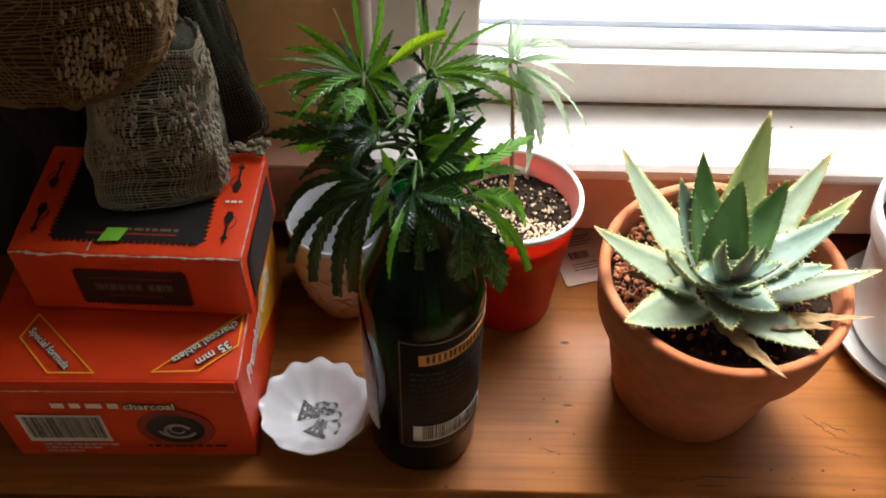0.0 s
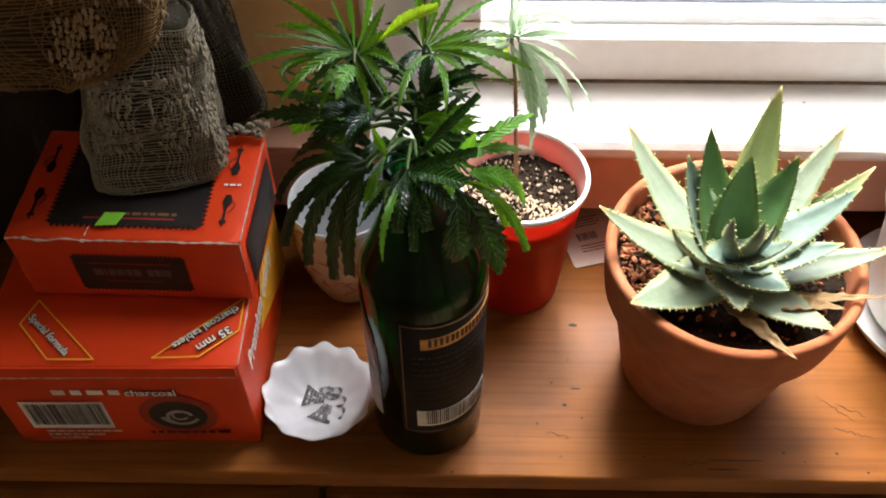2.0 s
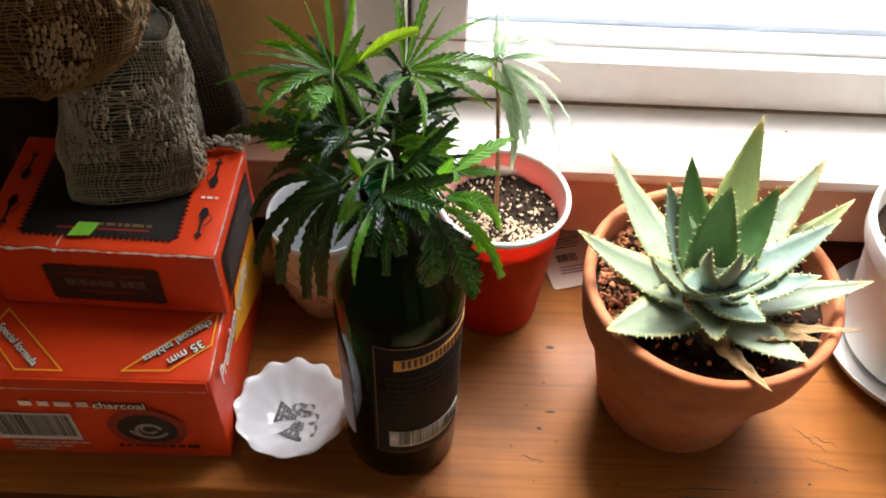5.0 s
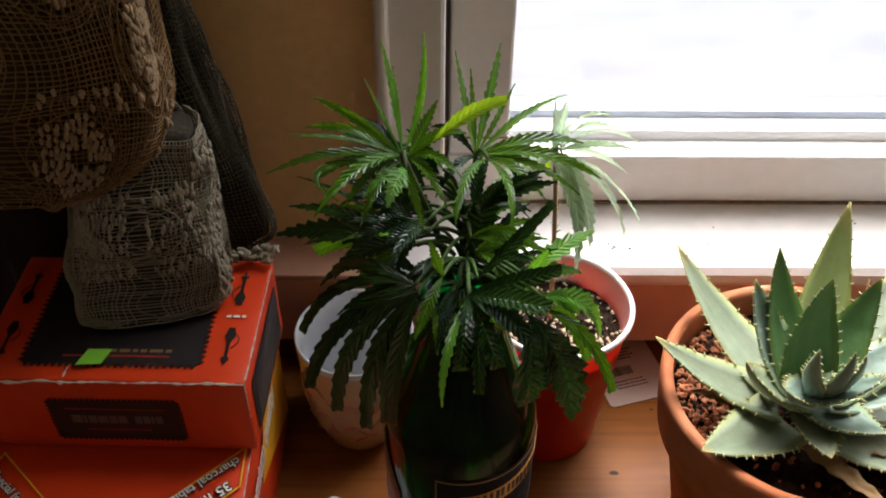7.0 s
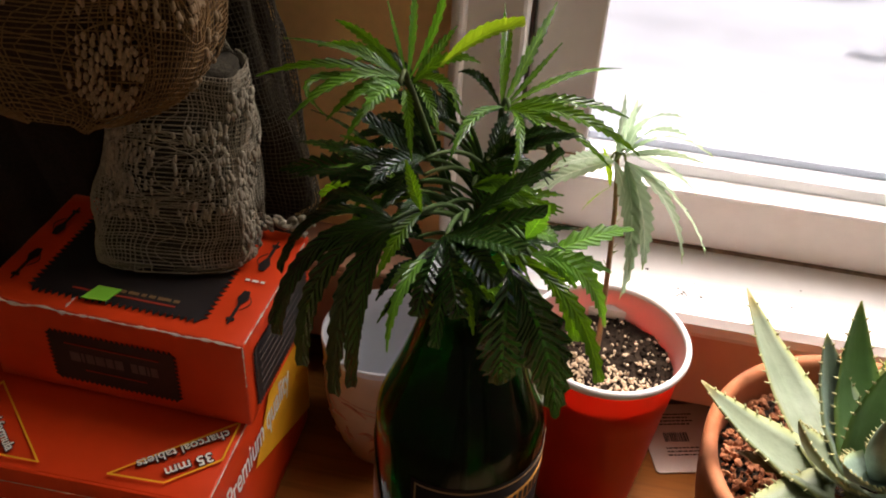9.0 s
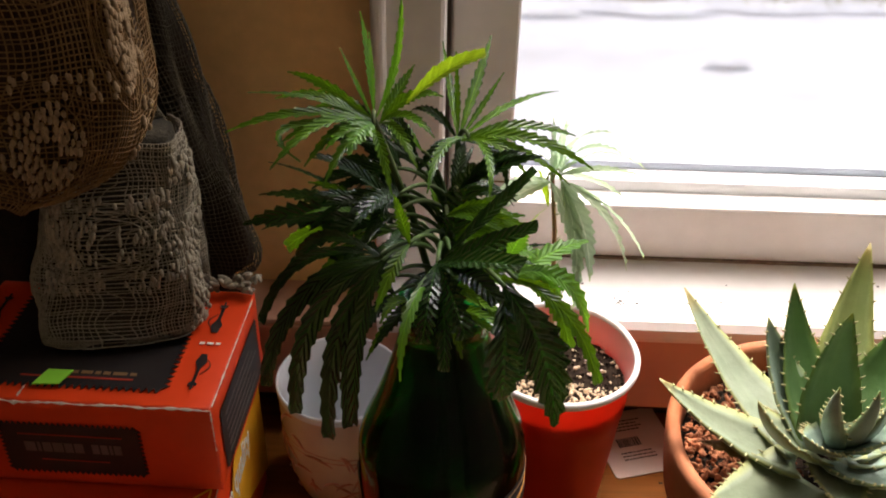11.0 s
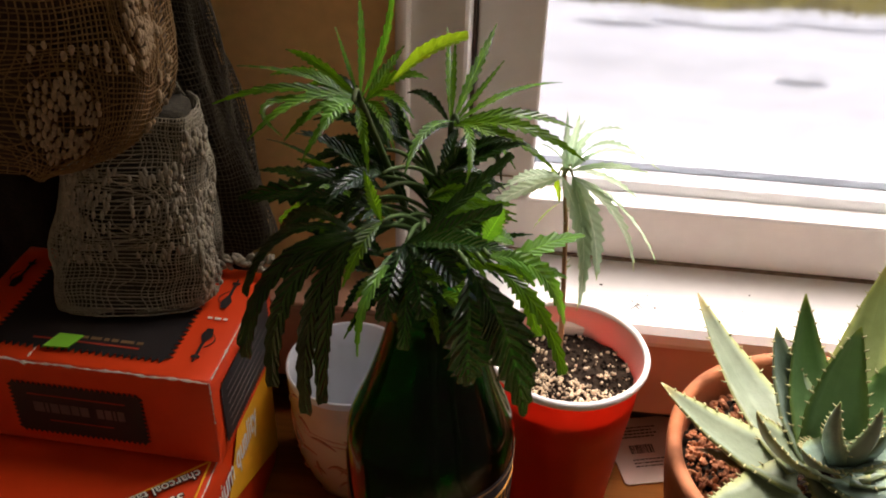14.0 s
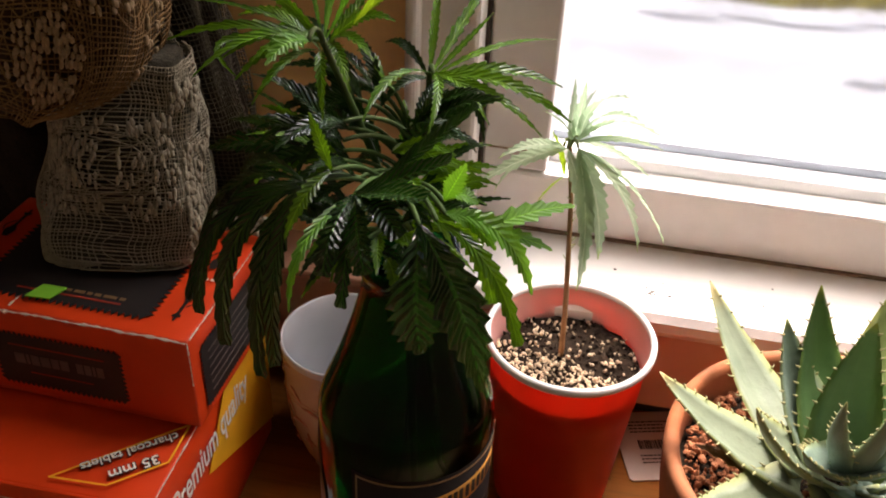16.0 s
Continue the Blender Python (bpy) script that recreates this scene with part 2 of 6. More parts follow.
RED_PLASTIC = material("red_plastic", (0.86, 0.040, 0.014), 0.33, vary=0.05, stain=0.04, bump=0.03, translucent=0.42)
# White lining; the red light coming through the shell is tinted into it.
CUP_INSIDE = material("pink_cup_lining", (0.86, 0.52, 0.47), 0.35, vary=0.03, stain=0.03, bump=0.02, translucent=0.35)
CUP_RIM = material("white_plastic_rim", (0.86, 0.83, 0.82), 0.32, vary=0.02, stain=0.02, bump=0.02)
CERAMIC = material("white_glazed_ceramic", (0.60, 0.62, 0.65), 0.16, vary=0.03, stain=0.04, bump=0.03, coat=0.4)
CERAMIC_PRINT = material("brown_brush_print", (0.40, 0.16, 0.09), 0.3, vary=0.3, scale=140)
CUP_GLAZE = material("beige_glaze", (0.56, 0.42, 0.29), 0.2, vary=0.06, scale=60, stain=0.15, stain_scale=25, stain_color=(0.50, 0.33, 0.2), bump=0.03, coat=0.4)
GREY_PRINT = material("grey_transfer_print", (0.13, 0.125, 0.13), 0.3, vary=0.5, scale=220)
BOTTLE_GLASS = material("dark_green_glass", (0.0006, 0.20, 0.022), 0.05, spec=0.12, transmission=1.0, ior=1.22, vary=0.02, stain=0.02, bump=0.0)
WATER = material("cloudy_water", (0.10, 0.62, 0.16), 0.05, spec=0.2, transmission=1.0, ior=1.33, vary=0.02, stain=0.02, bump=0.0)
LABEL_BLACK = material("dark_label_paper", (0.013, 0.009, 0.008), 0.6, spec=0.2, vary=0.2, stain=0.1, bump=0.05)
LABEL_GOLD = material("gold_label_border", (0.24, 0.15, 0.065), 0.4, metal=0.3, vary=0.15, bump=0.05)
LABEL_FAINT = material("faint_label_ink", (0.032, 0.023, 0.019), 0.6, spec=0.2, vary=0.2, bump=0.03)
TITLE_GREY = material("dull_grey_title_ink", (0.12, 0.095, 0.085), 0.5, vary=0.25, bump=0.03)
FRONT_PAPER = material("faded_grey_label_paper", (0.40, 0.38, 0.36), 0.55, vary=0.2, scale=120, stain=0.2, stain_scale=40, bump=0.05)
# Blue-grey is the shade on the bead's front face, put into its colour.
BEAD_SHADED = material("shaded_vinyl_bead", (0.52, 0.58, 0.67), 0.4, vary=0.04, bump=0.03)
RED_PEAT = material("red_brown_peat", (0.40, 0.16, 0.08), 0.95, spec=0.1, vary=0.5, scale=260, stain=0.3, stain_scale=70, stain_color=(0.10, 0.04, 0.025), bump=0.9, bump_scale=420)
LABEL_ORANGE = material("orange_label_ink", (0.62, 0.28, 0.05), 0.5, vary=0.1, bump=0.02)
LABEL_WHITE = material("white_label_paper", (0.72, 0.70, 0.68), 0.5, vary=0.06, stain=0.08, bump=0.05)
INK = material("black_ink", (0.018, 0.014, 0.013), 0.5, vary=0.2, bump=0.03)
INK_RED = material("dark_red_ink", (0.30, 0.03, 0.015), 0.5, vary=0.15, bump=0.03)
INK_WHITE = material("white_ink", (0.80, 0.76, 0.70), 0.5, vary=0.06, bump=0.02)
INK_YELLOW = material("yellow_ink", (0.85, 0.42, 0.02), 0.45, vary=0.08, bump=0.02)
ORANGE_CARD = material("orange_printed_card", (0.66, 0.050, 0.008), 0.42, spec=0.35, vary=0.05, scale=60, stain=0.08, stain_scale=14, stain_color=(0.55, 0.05, 0.012), bump=0.06)
RAW_CARD = material("torn_grey_card", (0.62, 0.50, 0.42), 0.9, vary=0.2, scale=300, bump=0.4)
STICKER_GREEN = material("green_paper_sticker", (0.22, 0.62, 0.04), 0.6, vary=0.06, bump=0.05)
TAG_CARD = material("pale_plant_tag_card", (0.66, 0.54, 0.46), 0.6, vary=0.06, stain=0.1, bump=0.05)
# One lace yarn in lit and shaded copies; this one holds warm shade.
YARN = material("shaded_ecru_lace_yarn", (0.20, 0.118, 0.045), 0.9, vary=0.2, scale=400, stain=0.15, stain_scale=30, bump=0.5)
YARN_MID = material("tan_lace_yarn", (0.29, 0.205, 0.115), 0.9, vary=0.2, scale=400, bump=0.5)
# Paler yarn copy with the window light on the folds put into its colour.
YARN_LIT = material("lit_lace_yarn", (0.27, 0.24, 0.175), 0.9, vary=0.15, scale=400, stain=0.1, stain_scale=30, bump=0.5)
# Cores of the lace folds: the folds' inner shade is put into these colours.
CLOTH_SHADE_BROWN = material("shaded_brown_net_cloth", (0.055, 0.031, 0.014), 0.95, vary=0.35, scale=500, stain=0.2, stain_scale=40, bump=0.7, bump_scale=600)
CLOTH_SHADE_GREY = material("shaded_grey_green_net_cloth", (0.050, 0.043, 0.028), 0.95, vary=0.4, scale=420, stain=0.2, stain_scale=40, bump=0.8, bump_scale=520)
# Darkest yarn copy, coloured for the folds lying in shade.
YARN_SHADED = material("deep_shade_lace_yarn", (0.055, 0.044, 0.024), 0.9, vary=0.2, scale=400, bump=0.5)
# Near-black cloth: the shade on drape and trailing fold is in its colour.
CLOTH_SHADE_DARK = material("shaded_net_curtain", (0.022, 0.013, 0.007), 0.95, vary=0.3, scale=500, stain=0.2, stain_scale=40, bump=0.7, bump_scale=600)
LEAF = leaf_material("serrated_green_leaf", (0.015, 0.070, 0.003), (0.085, 0.21, 0.006), (0.06, 0.13, 0.02), 0.27, 0.24, vein=13.0, vein_bump=0.5, spec=0.6)
# Near-black copy of the leaf green; the shade of backlit leaves is painted in.
LEAF_SHADED = leaf_material("shaded_green_leaf", (0.005, 0.022, 0.003), (0.016, 0.052, 0.005), (0.02, 0.045, 0.012), 0.26, 0.06, vein=13.0, vein_bump=0.45, spec=0.5, rib_mix=0.3)
LEAF_GLOSS = leaf_material("glossy_broad_leaf", (0.005, 0.026, 0.004), (0.018, 0.062, 0.009), (0.04, 0.08, 0.02), 0.21, 0.10, vein=12.0, vein_bump=1.0, spec=0.85, rib_mix=0.7)
# For young growth, and for sunlit leaves whose light is painted into the green.
LEAF_YOUNG_LIT = leaf_material("young_and_sunlit_leaf", (0.045, 0.18, 0.015), (0.11, 0.30, 0.02), (0.14, 0.26, 0.02), 0.34, 0.42, vein=13.0, vein_bump=0.5)
LEAF_YELLOW = leaf_material("yellow_green_leaf", (0.09, 0.23, 0.010), (0.20, 0.34, 0.015), (0.34, 0.40, 0.05), 0.40, 0.45, vein=12.0, vein_bump=0.5)
# Seedling green is whitened to hold the window's glare and haze.
SEED_LEAF = leaf_material("glare_paled_seedling_leaf", (0.32, 0.44, 0.27), (0.54, 0.64, 0.44), (0.42, 0.55, 0.03), 0.4, 0.55, tip_from=0.88, vein_bump=0.4, glow_by=(0.9, 1.1))
STEM = material("green_stem", (0.040, 0.085, 0.016), 0.7, spec=0.25, vary=0.25, scale=120, stain=0.3, stain_color=(0.10, 0.05, 0.02), bump=0.1)
SEED_STEM = material("pale_green_stem", (0.26, 0.32, 0.12), 0.6, vary=0.2, scale=140, bump=0.1)
STEM_BROWN = material("woody_seedling_stem", (0.34, 0.20, 0.09), 0.7, vary=0.2, scale=140, bump=0.2)
ALOE_PALE = leaf_material("pale_aloe_skin", (0.145, 0.205, 0.13), (0.275, 0.325, 0.22), (0.38, 0.27, 0.07), 0.42, 0.10, vein=3.0, vein_bump=0.10, tip_from=0.84, rib_mix=0.05, pits=5.0, margin=(0.44, 0.46, 0.16), flecks=0.55)
ALOE_BLUE = leaf_material("blue_green_aloe_skin", (0.115, 0.195, 0.155), (0.25, 0.335, 0.275), (0.40, 0.42, 0.09), 0.40, 0.06, vein=3.0, vein_bump=0.10, tip_from=0.9, rib_mix=0.05, pits=5.0, margin=(0.34, 0.42, 0.18), flecks=0.6)
ALOE_GREEN = leaf_material("deep_green_aloe_skin", (0.060, 0.150, 0.050), (0.125, 0.235, 0.085), (0.36, 0.34, 0.06), 0.40, 0.22, vein=3.0, vein_bump=0.10, tip_from=0.9, rib_mix=0.05, pits=5.0, margin=(0.20, 0.32, 0.07), flecks=0.4)
# Aloe skin for upward leaves, their backlit glow put into the yellow-green.
ALOE_BACKLIT = leaf_material("backlit_yellow_green_aloe_skin", (0.14, 0.205, 0.065), (0.26, 0.315, 0.125), (0.45, 0.34, 0.14), 0.42, 0.26, vein=3.0, vein_bump=0.10, tip_from=0.85, rib_mix=0.05, pits=5.0, margin=(0.40, 0.42, 0.11), flecks=0.4)
ALOE_THORN = material("pale_aloe_thorn", (0.40, 0.37, 0.17), 0.5, vary=0.1, bump=0)
ALOE_DEAD = leaf_material("dry_tan_aloe_skin", (0.26, 0.135, 0.05), (0.42, 0.27, 0.11), (0.22, 0.09, 0.035), 0.6, 0.15, vein=5.0, vein_bump=0.4, rib_mix=0.07, pits=9.0)
POT_WHITE = material("white_plastic_pot", (0.72, 0.70, 0.67), 0.38, vary=0.03, stain=0.06, bump=0.03)
DIRT = material("dirt_crumb", (0.05, 0.032, 0.02), 0.95, vary=0.4, bump=0.4)
GRAVEL = material("pale_gravel", (0.76, 0.76, 0.755), 0.95, vary=0.12, scale=5.0, stain=0.16, stain_scale=0.55, stain_color=(0.30, 0.30, 0.30), bump=0.4, bump_scale=60, stretch=(0.6, 1.6, 1))
PUDDLE = material("damp_gravel", (0.66, 0.665, 0.67), 0.5, vary=0.2, scale=9.0, bump=0.2)
GRASS = material("dry_verge_grass", (0.34, 0.29, 0.07), 0.95, vary=0.4, scale=9.0, stain=0.3, stain_scale=2.5, stain_color=(0.26, 0.20, 0.09), bump=0.5, translucent=0.4)
SIDING = material("white_house_siding", (0.30, 0.31, 0.33), 0.6, vary=0.03, bump=0.05)


# ---------------------------------------------------------------- mesh helpers
def mesh_of(bm, name, mats, smooth=True):
    me = bpy.data.meshes.new(name)
    bmesh.ops.recalc_face_normals(bm, faces=bm.faces)
    bm.to_mesh(me)
    bm.free()
    for m in mats if isinstance(mats, (list, tuple)) else [mats]:
        me.materials.append(m)
    if smooth:
        me.shade_smooth()
    return me


def part(name, bm, mat, parent, label="", smooth=True, kind=""):
    ob = new(name, mesh_of(bm, name, mat, smooth))
    ob.parent = parent
    if parent is not None:
        ob.matrix_parent_inverse = Matrix.Identity(4)
    return tagged(ob, label, kind=kind)


def thing(name, label, category, loc=(0, 0, 0), group="", kind="", rz=0.0):
    ob = new(name)
    ob.empty_display_size = 0.02
    ob.matrix_world = pose(*loc, 0, 0, rz)
    return tagged(ob, label, category, group, kind)


def single(name, bm, mat, label, category, kind="", smooth=True, loc=(0, 0, 0), rz=0.0):
    ob = new(name, mesh_of(bm, name, mat, smooth))
    ob.matrix_world = pose(*loc, 0, 0, rz)
    return tagged(ob, label, category, kind=kind)


def add_box(bm, x0, x1, y0, y1, z0, z1, bevel=0.0, seg=2, mi=0):
    vs = bmesh.ops.create_cube(bm, size=1.0)["verts"]
    for v in vs:
        v.co = Vector((x0 if v.co.x < 0 else x1, y0 if v.co.y < 0 else y1, z0 if v.co.z < 0 else z1))
    faces = list({f for v in vs for f in v.link_faces})
    for f in faces:
        f.material_index = mi
    if bevel:
        edges = list({e for v in vs for e in v.link_edges})
        bmesh.ops.bevel(bm, geom=edges, offset=bevel, segments=seg, affect="EDGES", profile=0.5)
    return bm


def box(x0, x1, y0, y1, z0, z1, bevel=0.0, seg=2):
    return add_box(bmesh.new(), x0, x1, y0, y1, z0, z1, bevel, seg)


def lathe(profile, seg=64, wave=None, close=False):
    """Turns (r, z) points about z. wave(angle, r, z) gives a changed (r, z)."""
    bm = bmesh.new()
    rings = []
    for r, z in profile:
        ring = []
        if r < 1e-6:
            ring = [bm.verts.new((0, 0, z))]
        else:
            for i in range(seg):
                a = 2 * math.pi * i / seg
                rr, zz = wave(a, r, z) if wave else (r, z)
                ring.append(bm.verts.new((rr * math.cos(a), rr * math.sin(a), zz)))
        rings.append(ring)
    pairs = list(zip(rings, rings[1:])) + ([(rings[-1], rings[0])] if close else [])
    for a, b in pairs:
        for i in range(seg):
            j = (i + 1) % seg
            quad = [a[i % len(a)], a[j % len(a)], b[j % len(b)], b[i % len(b)]]
            quad = list(dict.fromkeys(quad))
            if len(quad) > 2:
                bm.faces.new(quad)
    return bm


def add_tube(bm, pts, radius, seg=6, mi=0, taper=1.0):
    pts = [Vector(p) for p in pts]
    rings = []
    up = Vector((0.3, 0.2, 0.93))
    for i, p in enumerate(pts):
        d = (pts[min(i + 1, len(pts) - 1)] - pts[max(i - 1, 0)]).normalized()
        a = d.cross(up)
        if a.length < 1e-4:
            a = d.cross(Vector((1, 0, 0)))
        a.normalize()
        b = d.cross(a)
        r = radius(i / (len(pts) - 1)) if callable(radius) else radius * (1 + (taper - 1) * i / (len(pts) - 1))
        rings.append([bm.verts.new(p + (a * math.cos(2 * math.pi * k / seg) + b * math.sin(2 * math.pi * k / seg)) * r) for k in range(seg)])
    for a, b in zip(rings, rings[1:]):
        for k in range(seg):
            f = bm.faces.new((a[k], a[(k + 1) % seg], b[(k + 1) % seg], b[k]))
            f.material_index = mi
    for ring in (rings[0], rings[-1]):
        bm.faces.new(ring).material_index = mi
    return bm


def arc(a, b, lift, n=8):
    """A curve from a to b that bows by the vector lift in the middle."""
    a, b, lift = Vector(a), Vector(b), Vector(lift)
    return [a.lerp(b, i / n) + lift * (4 * (i / n) * (1 - i / n)) for i in range(n + 1)]


def plate(outline, thick, m, mi=0, bm=None):
    """A thin plate from an outline in its own xy plane, laid by the matrix m with its face up."""
    bm = bm or bmesh.new()
    low = [bm.verts.new(m @ Vector((x, y, 0))) for x, y in outline]
    top = [bm.verts.new(m @ Vector((x, y, thick))) for x, y in outline]
    n = len(outline)
    fs = [bm.faces.new(top), bm.faces.new(low[::-1])]
    for i in range(n):
        fs.append(bm.faces.new((low[i], low[(i + 1) % n], top[(i + 1) % n], top[i])))
    for f in fs:
        f.material_index = mi
    return bm


def rect(x0, x1, y0, y1):
    return [(x0, y0), (x1, y0), (x1, y1), (x0, y1)]


def zigzag(x0, x1, y0, y1, step, depth):
    """A rectangle whose border is saw-toothed."""
    out = []
    corners = [(x0, y0), (x1, y0), (x1, y1), (x0, y1)]
    for i in range(4):
        a, b = Vector(corners[i]), Vector(corners[(i + 1) % 4])
        n = max(2, int((b - a).length / step))
        d = (b - a).normalized()
        nrm = Vector((d.y, -d.x))
        for k in range(n):
            out.append(tuple(a.lerp(b, k / n)))
            out.append(tuple(a.lerp(b, (k + 0.5) / n) + nrm * depth))
    return out


def lettering(text, size, m, mat, parent, label="", bold=0.010):
    cu = bpy.data.curves.new("lettering", "FONT")
    cu.body, cu.size, cu.extrude, cu.offset, cu.align_x, cu.align_y = text, size, 0.00012, size * bold, "CENTER", "CENTER"
    tmp = bpy.data.objects.new("lettering_tmp", cu)
    scene.collection.objects.link(tmp)
    bpy.context.view_layer.update()
    me = bpy.data.meshes.new_from_object(tmp.evaluated_get(bpy.context.evaluated_depsgraph_get()))
    bpy.data.objects.remove(tmp)
    me.materials.clear()
    me.materials.append(mat)
    me.transform(m)
    ob = new("lettering", me)
    ob.parent = parent
    return tagged(ob, label)


def word_bars(x0, x1, y, height, m, seed, bm=None, thick=0.0002):
    """Unreadable small print: bars of uneven length in one line."""
    rnd = random.Random(seed)
    bm = bm or bmesh.new()
    x = x0
    while x < x1 - height:
        w = min(height * rnd.uniform(1.0, 3.2), x1 - x)
        plate(rect(x, x + w, y, y + height), thick, m, bm=bm)
        x += w + height * 0.7
    return bm


def barcode(x0, x1, y0, y1, m, seed):
    rnd = random.Random(seed)
    bm = bmesh.new()
    x = x0
    while x < x1:
        w = rnd.choice((0.0003, 0.0005, 0.0008))
        plate(rect(x, min(x + w, x1), y0, y1), 0.0002, m, bm=bm)
        x += w + rnd.choice((0.0004, 0.0006, 0.0009))
    return bm


# ---------------------------------------------------------------- outside
ground = bmesh.new()
for x0, x1, y0, y1 in ((-300, 300, 0.78, 500),):
    nx, ny = 40, 60
    grid = [[ground.verts.new((x0 + (x1 - x0) * ((i / nx - 0.5) ** 3 * 4 + 0.5), y0 + (y1 - y0) * (j / ny) ** 4, -1.1 + 0.012 * math.sin(i * 1.7 + j))) for i in range(nx + 1)] for j in range(ny + 1)]
    for j in range(ny):
        for i in range(nx):
            ground.faces.new((grid[j][i], grid[j][i + 1], grid[j + 1][i + 1], grid[j + 1][i]))
single("ground", ground, GRAVEL, "pale gravel drive outside the window", "ground", "structure")


def blob_patch(cx, cy, rx, ry, z, seed, h=0.006, n=40):
    bm = bmesh.new()
    rnd = random.Random(seed)
    ph = [rnd.uniform(0, 6.28) for _ in range(4)]
    mid = bm.verts.new((cx, cy, z + h))
    rim = []
    for i in range(n):
        a = 2 * math.pi * i / n
        k = 1 + 0.16 * math.sin(2 * a + ph[0]) + 0.1 * math.sin(5 * a + ph[1]) + 0.05 * math.sin(9 * a + ph[2])
        rim.append(bm.verts.new((cx + rx * k * math.cos(a), cy + ry * k * math.sin(a), z)))
    for i in range(n):
        bm.faces.new((mid, rim[i], rim[(i + 1) % n]))
    return bm


single("damp_patch", blob_patch(1.19, 3.95, 0.10, 0.05, -1.082, 3), PUDDLE, "dark damp patch in the pale gravel", "puddle", "structure")
for k, (cx, cy, rx, ry) in enumerate(((0.9, 4.6, 0.35, 0.06), (1.5, 4.66, 0.3, 0.05), (0.4, 4.55, 0.2, 0.04), (2.0, 4.7, 0.3, 0.06), (2.6, 4.62, 0.16, 0.04))):
    single("damp_patch", blob_patch(cx, cy, rx, ry, -1.083, 10 + k), PUDDLE, "dark damp patch in the pale gravel", "puddle", "structure")
verge = bmesh.new()
rnd = random.Random(5)
for _ in range(16000):
    x, y = rnd.uniform(-2, 7), rnd.gauss(5.06, 0.11)
    h, a = rnd.uniform(0.015, 0.04), rnd.uniform(0, 6.28)
    d = Vector((math.cos(a), math.sin(a), 0)) * 0.006
    p = Vector((x, y, -1.09))
    tip = p + Vector((rnd.uniform(-0.02, 0.02), rnd.uniform(-0.02, 0.02), h))
    verge.faces.new((verge.verts.new(p - d), verge.verts.new(p + d), verge.verts.new(tip)))
band = []
for i in range(181):
    x = -2 + 9 * i / 180
    band.append([verge.verts.new((x, 5.06 + o * (0.20 + 0.05 * math.sin(x * 3.1 + o) + 0.03 * math.sin(x * 8.3)), -1.090 + lift)) for o, lift in ((-1, 0.0), (-0.4, 0.022), (0.4, 0.022), (1, 0.0))])
for p, q in zip(band, band[1:]):
    for j in range(3):
        verge.faces.new((p[j], q[j], q[j + 1], p[j + 1]))
single("verge_grass", verge, GRASS, "dry yellow-green verge grass beside the drive", "grass", "stuff", smooth=False)
single("road", box(-40, 40, 5.35, 9.5, -1.14, -1.07, 0.01), material("grey_asphalt", (0.16, 0.16, 0.17), 0.9, vary=0.2, scale=8, bump=0.3), "grey asphalt road beyond the verge", "road", "structure")

# ---------------------------------------------------------------- room shell
WX0, WX1, WZ0, WZ1 = 0.030, 1.86, 0.166, 1.50
wall = bmesh.new()
add_box(wall, -1.6, 0.0250, 0.600, 0.760, -0.75, 1.65)
add_box(wall, WX1, 2.2, 0.600, 0.760, -0.75, 1.65)
add_box(wall, 0.0250, WX1, 0.602, 0.758, -0.75, 0.110)
add_box(wall, 0.0250, WX1, 0.602, 0.758, WZ1, 1.65)
single("wall_north", wall, WALL_PAINT, "tan painted wall round the window", "wall", "structure", smooth=False)
single("wall_west", box(-1.72, -1.6, -2.6, 0.76, -0.75, 1.65), ROOM_PAINT, "tan painted side wall", "wall", "structure", smooth=False)
single("wall_east", box(2.2, 2.32, -2.6, 0.76, -0.75, 1.65), ROOM_PAINT, "tan painted side wall", "wall", "structure", smooth=False)
single("wall_south", box(-1.72, 2.32, -2.72, -2.6, -0.75, 1.65), ROOM_PAINT, "tan painted back wall", "wall", "structure", smooth=False)
single("floor", box(-1.72, 2.32, -2.72, 0.76, -0.81, -0.75), FLOOR_MAT, "brown wooden floor", "floor", "structure", smooth=False)
single("ceiling", box(-1.72, 2.32, -2.72, 0.76, 1.65, 1.72), CEILING_WHITE, "plain painted ceiling", "ceiling", "structure", smooth=False)

# window, from the room outwards: stool, frame, sash, pane
window = thing("window_1", "white window with a painted stool, frame and sliding sash", "window", kind="structure")
stool = bmesh.new()
prof = [(0.5517, 0.096), (0.5490, 0.101), (0.5490, 0.1075), (0.5525, 0.1120), (0.6150, 0.1180), (0.6400, 0.1190), (0.6400, 0.096)]
ends = [[stool.verts.new((x, y, z)) for y, z in prof] for x in (-0.012, 1.95)]
for i in range(len(prof)):
    j = (i + 1) % len(prof)
    stool.faces.new((ends[0][i], ends[0][j], ends[1][j], ends[1][i]))
stool.faces.new(ends[0])
stool.faces.new(ends[1][::-1])
part("window_sill", stool, WHITE_PAINT, window, "white painted inner window sill, a little dirty", smooth=False)
rail = box(0.000, 1.9, 0.6050, 0.651, 0.1195, 0.1660, 0.0025)
for v in rail.verts:
    if v.co.y < 0.63:
        v.co.y += 0.0088 * max(0.0, (0.163 - v.co.z) / 0.043) ** 0.7
part("sill_rail", rail, WHITE_PAINT, window, smooth=False)
part("sill_seam", box(0.000, 1.9, 0.6128, 0.6400, 0.1181, 0.1196), SEAM_BROWN, window, "thin brown seam between sill and rail", smooth=False)
part("window_frame", box(0.030, 0.0705, 0.6060, 0.668, 0.1665, 1.50, 0.002), WHITE_PAINT, window, smooth=False)
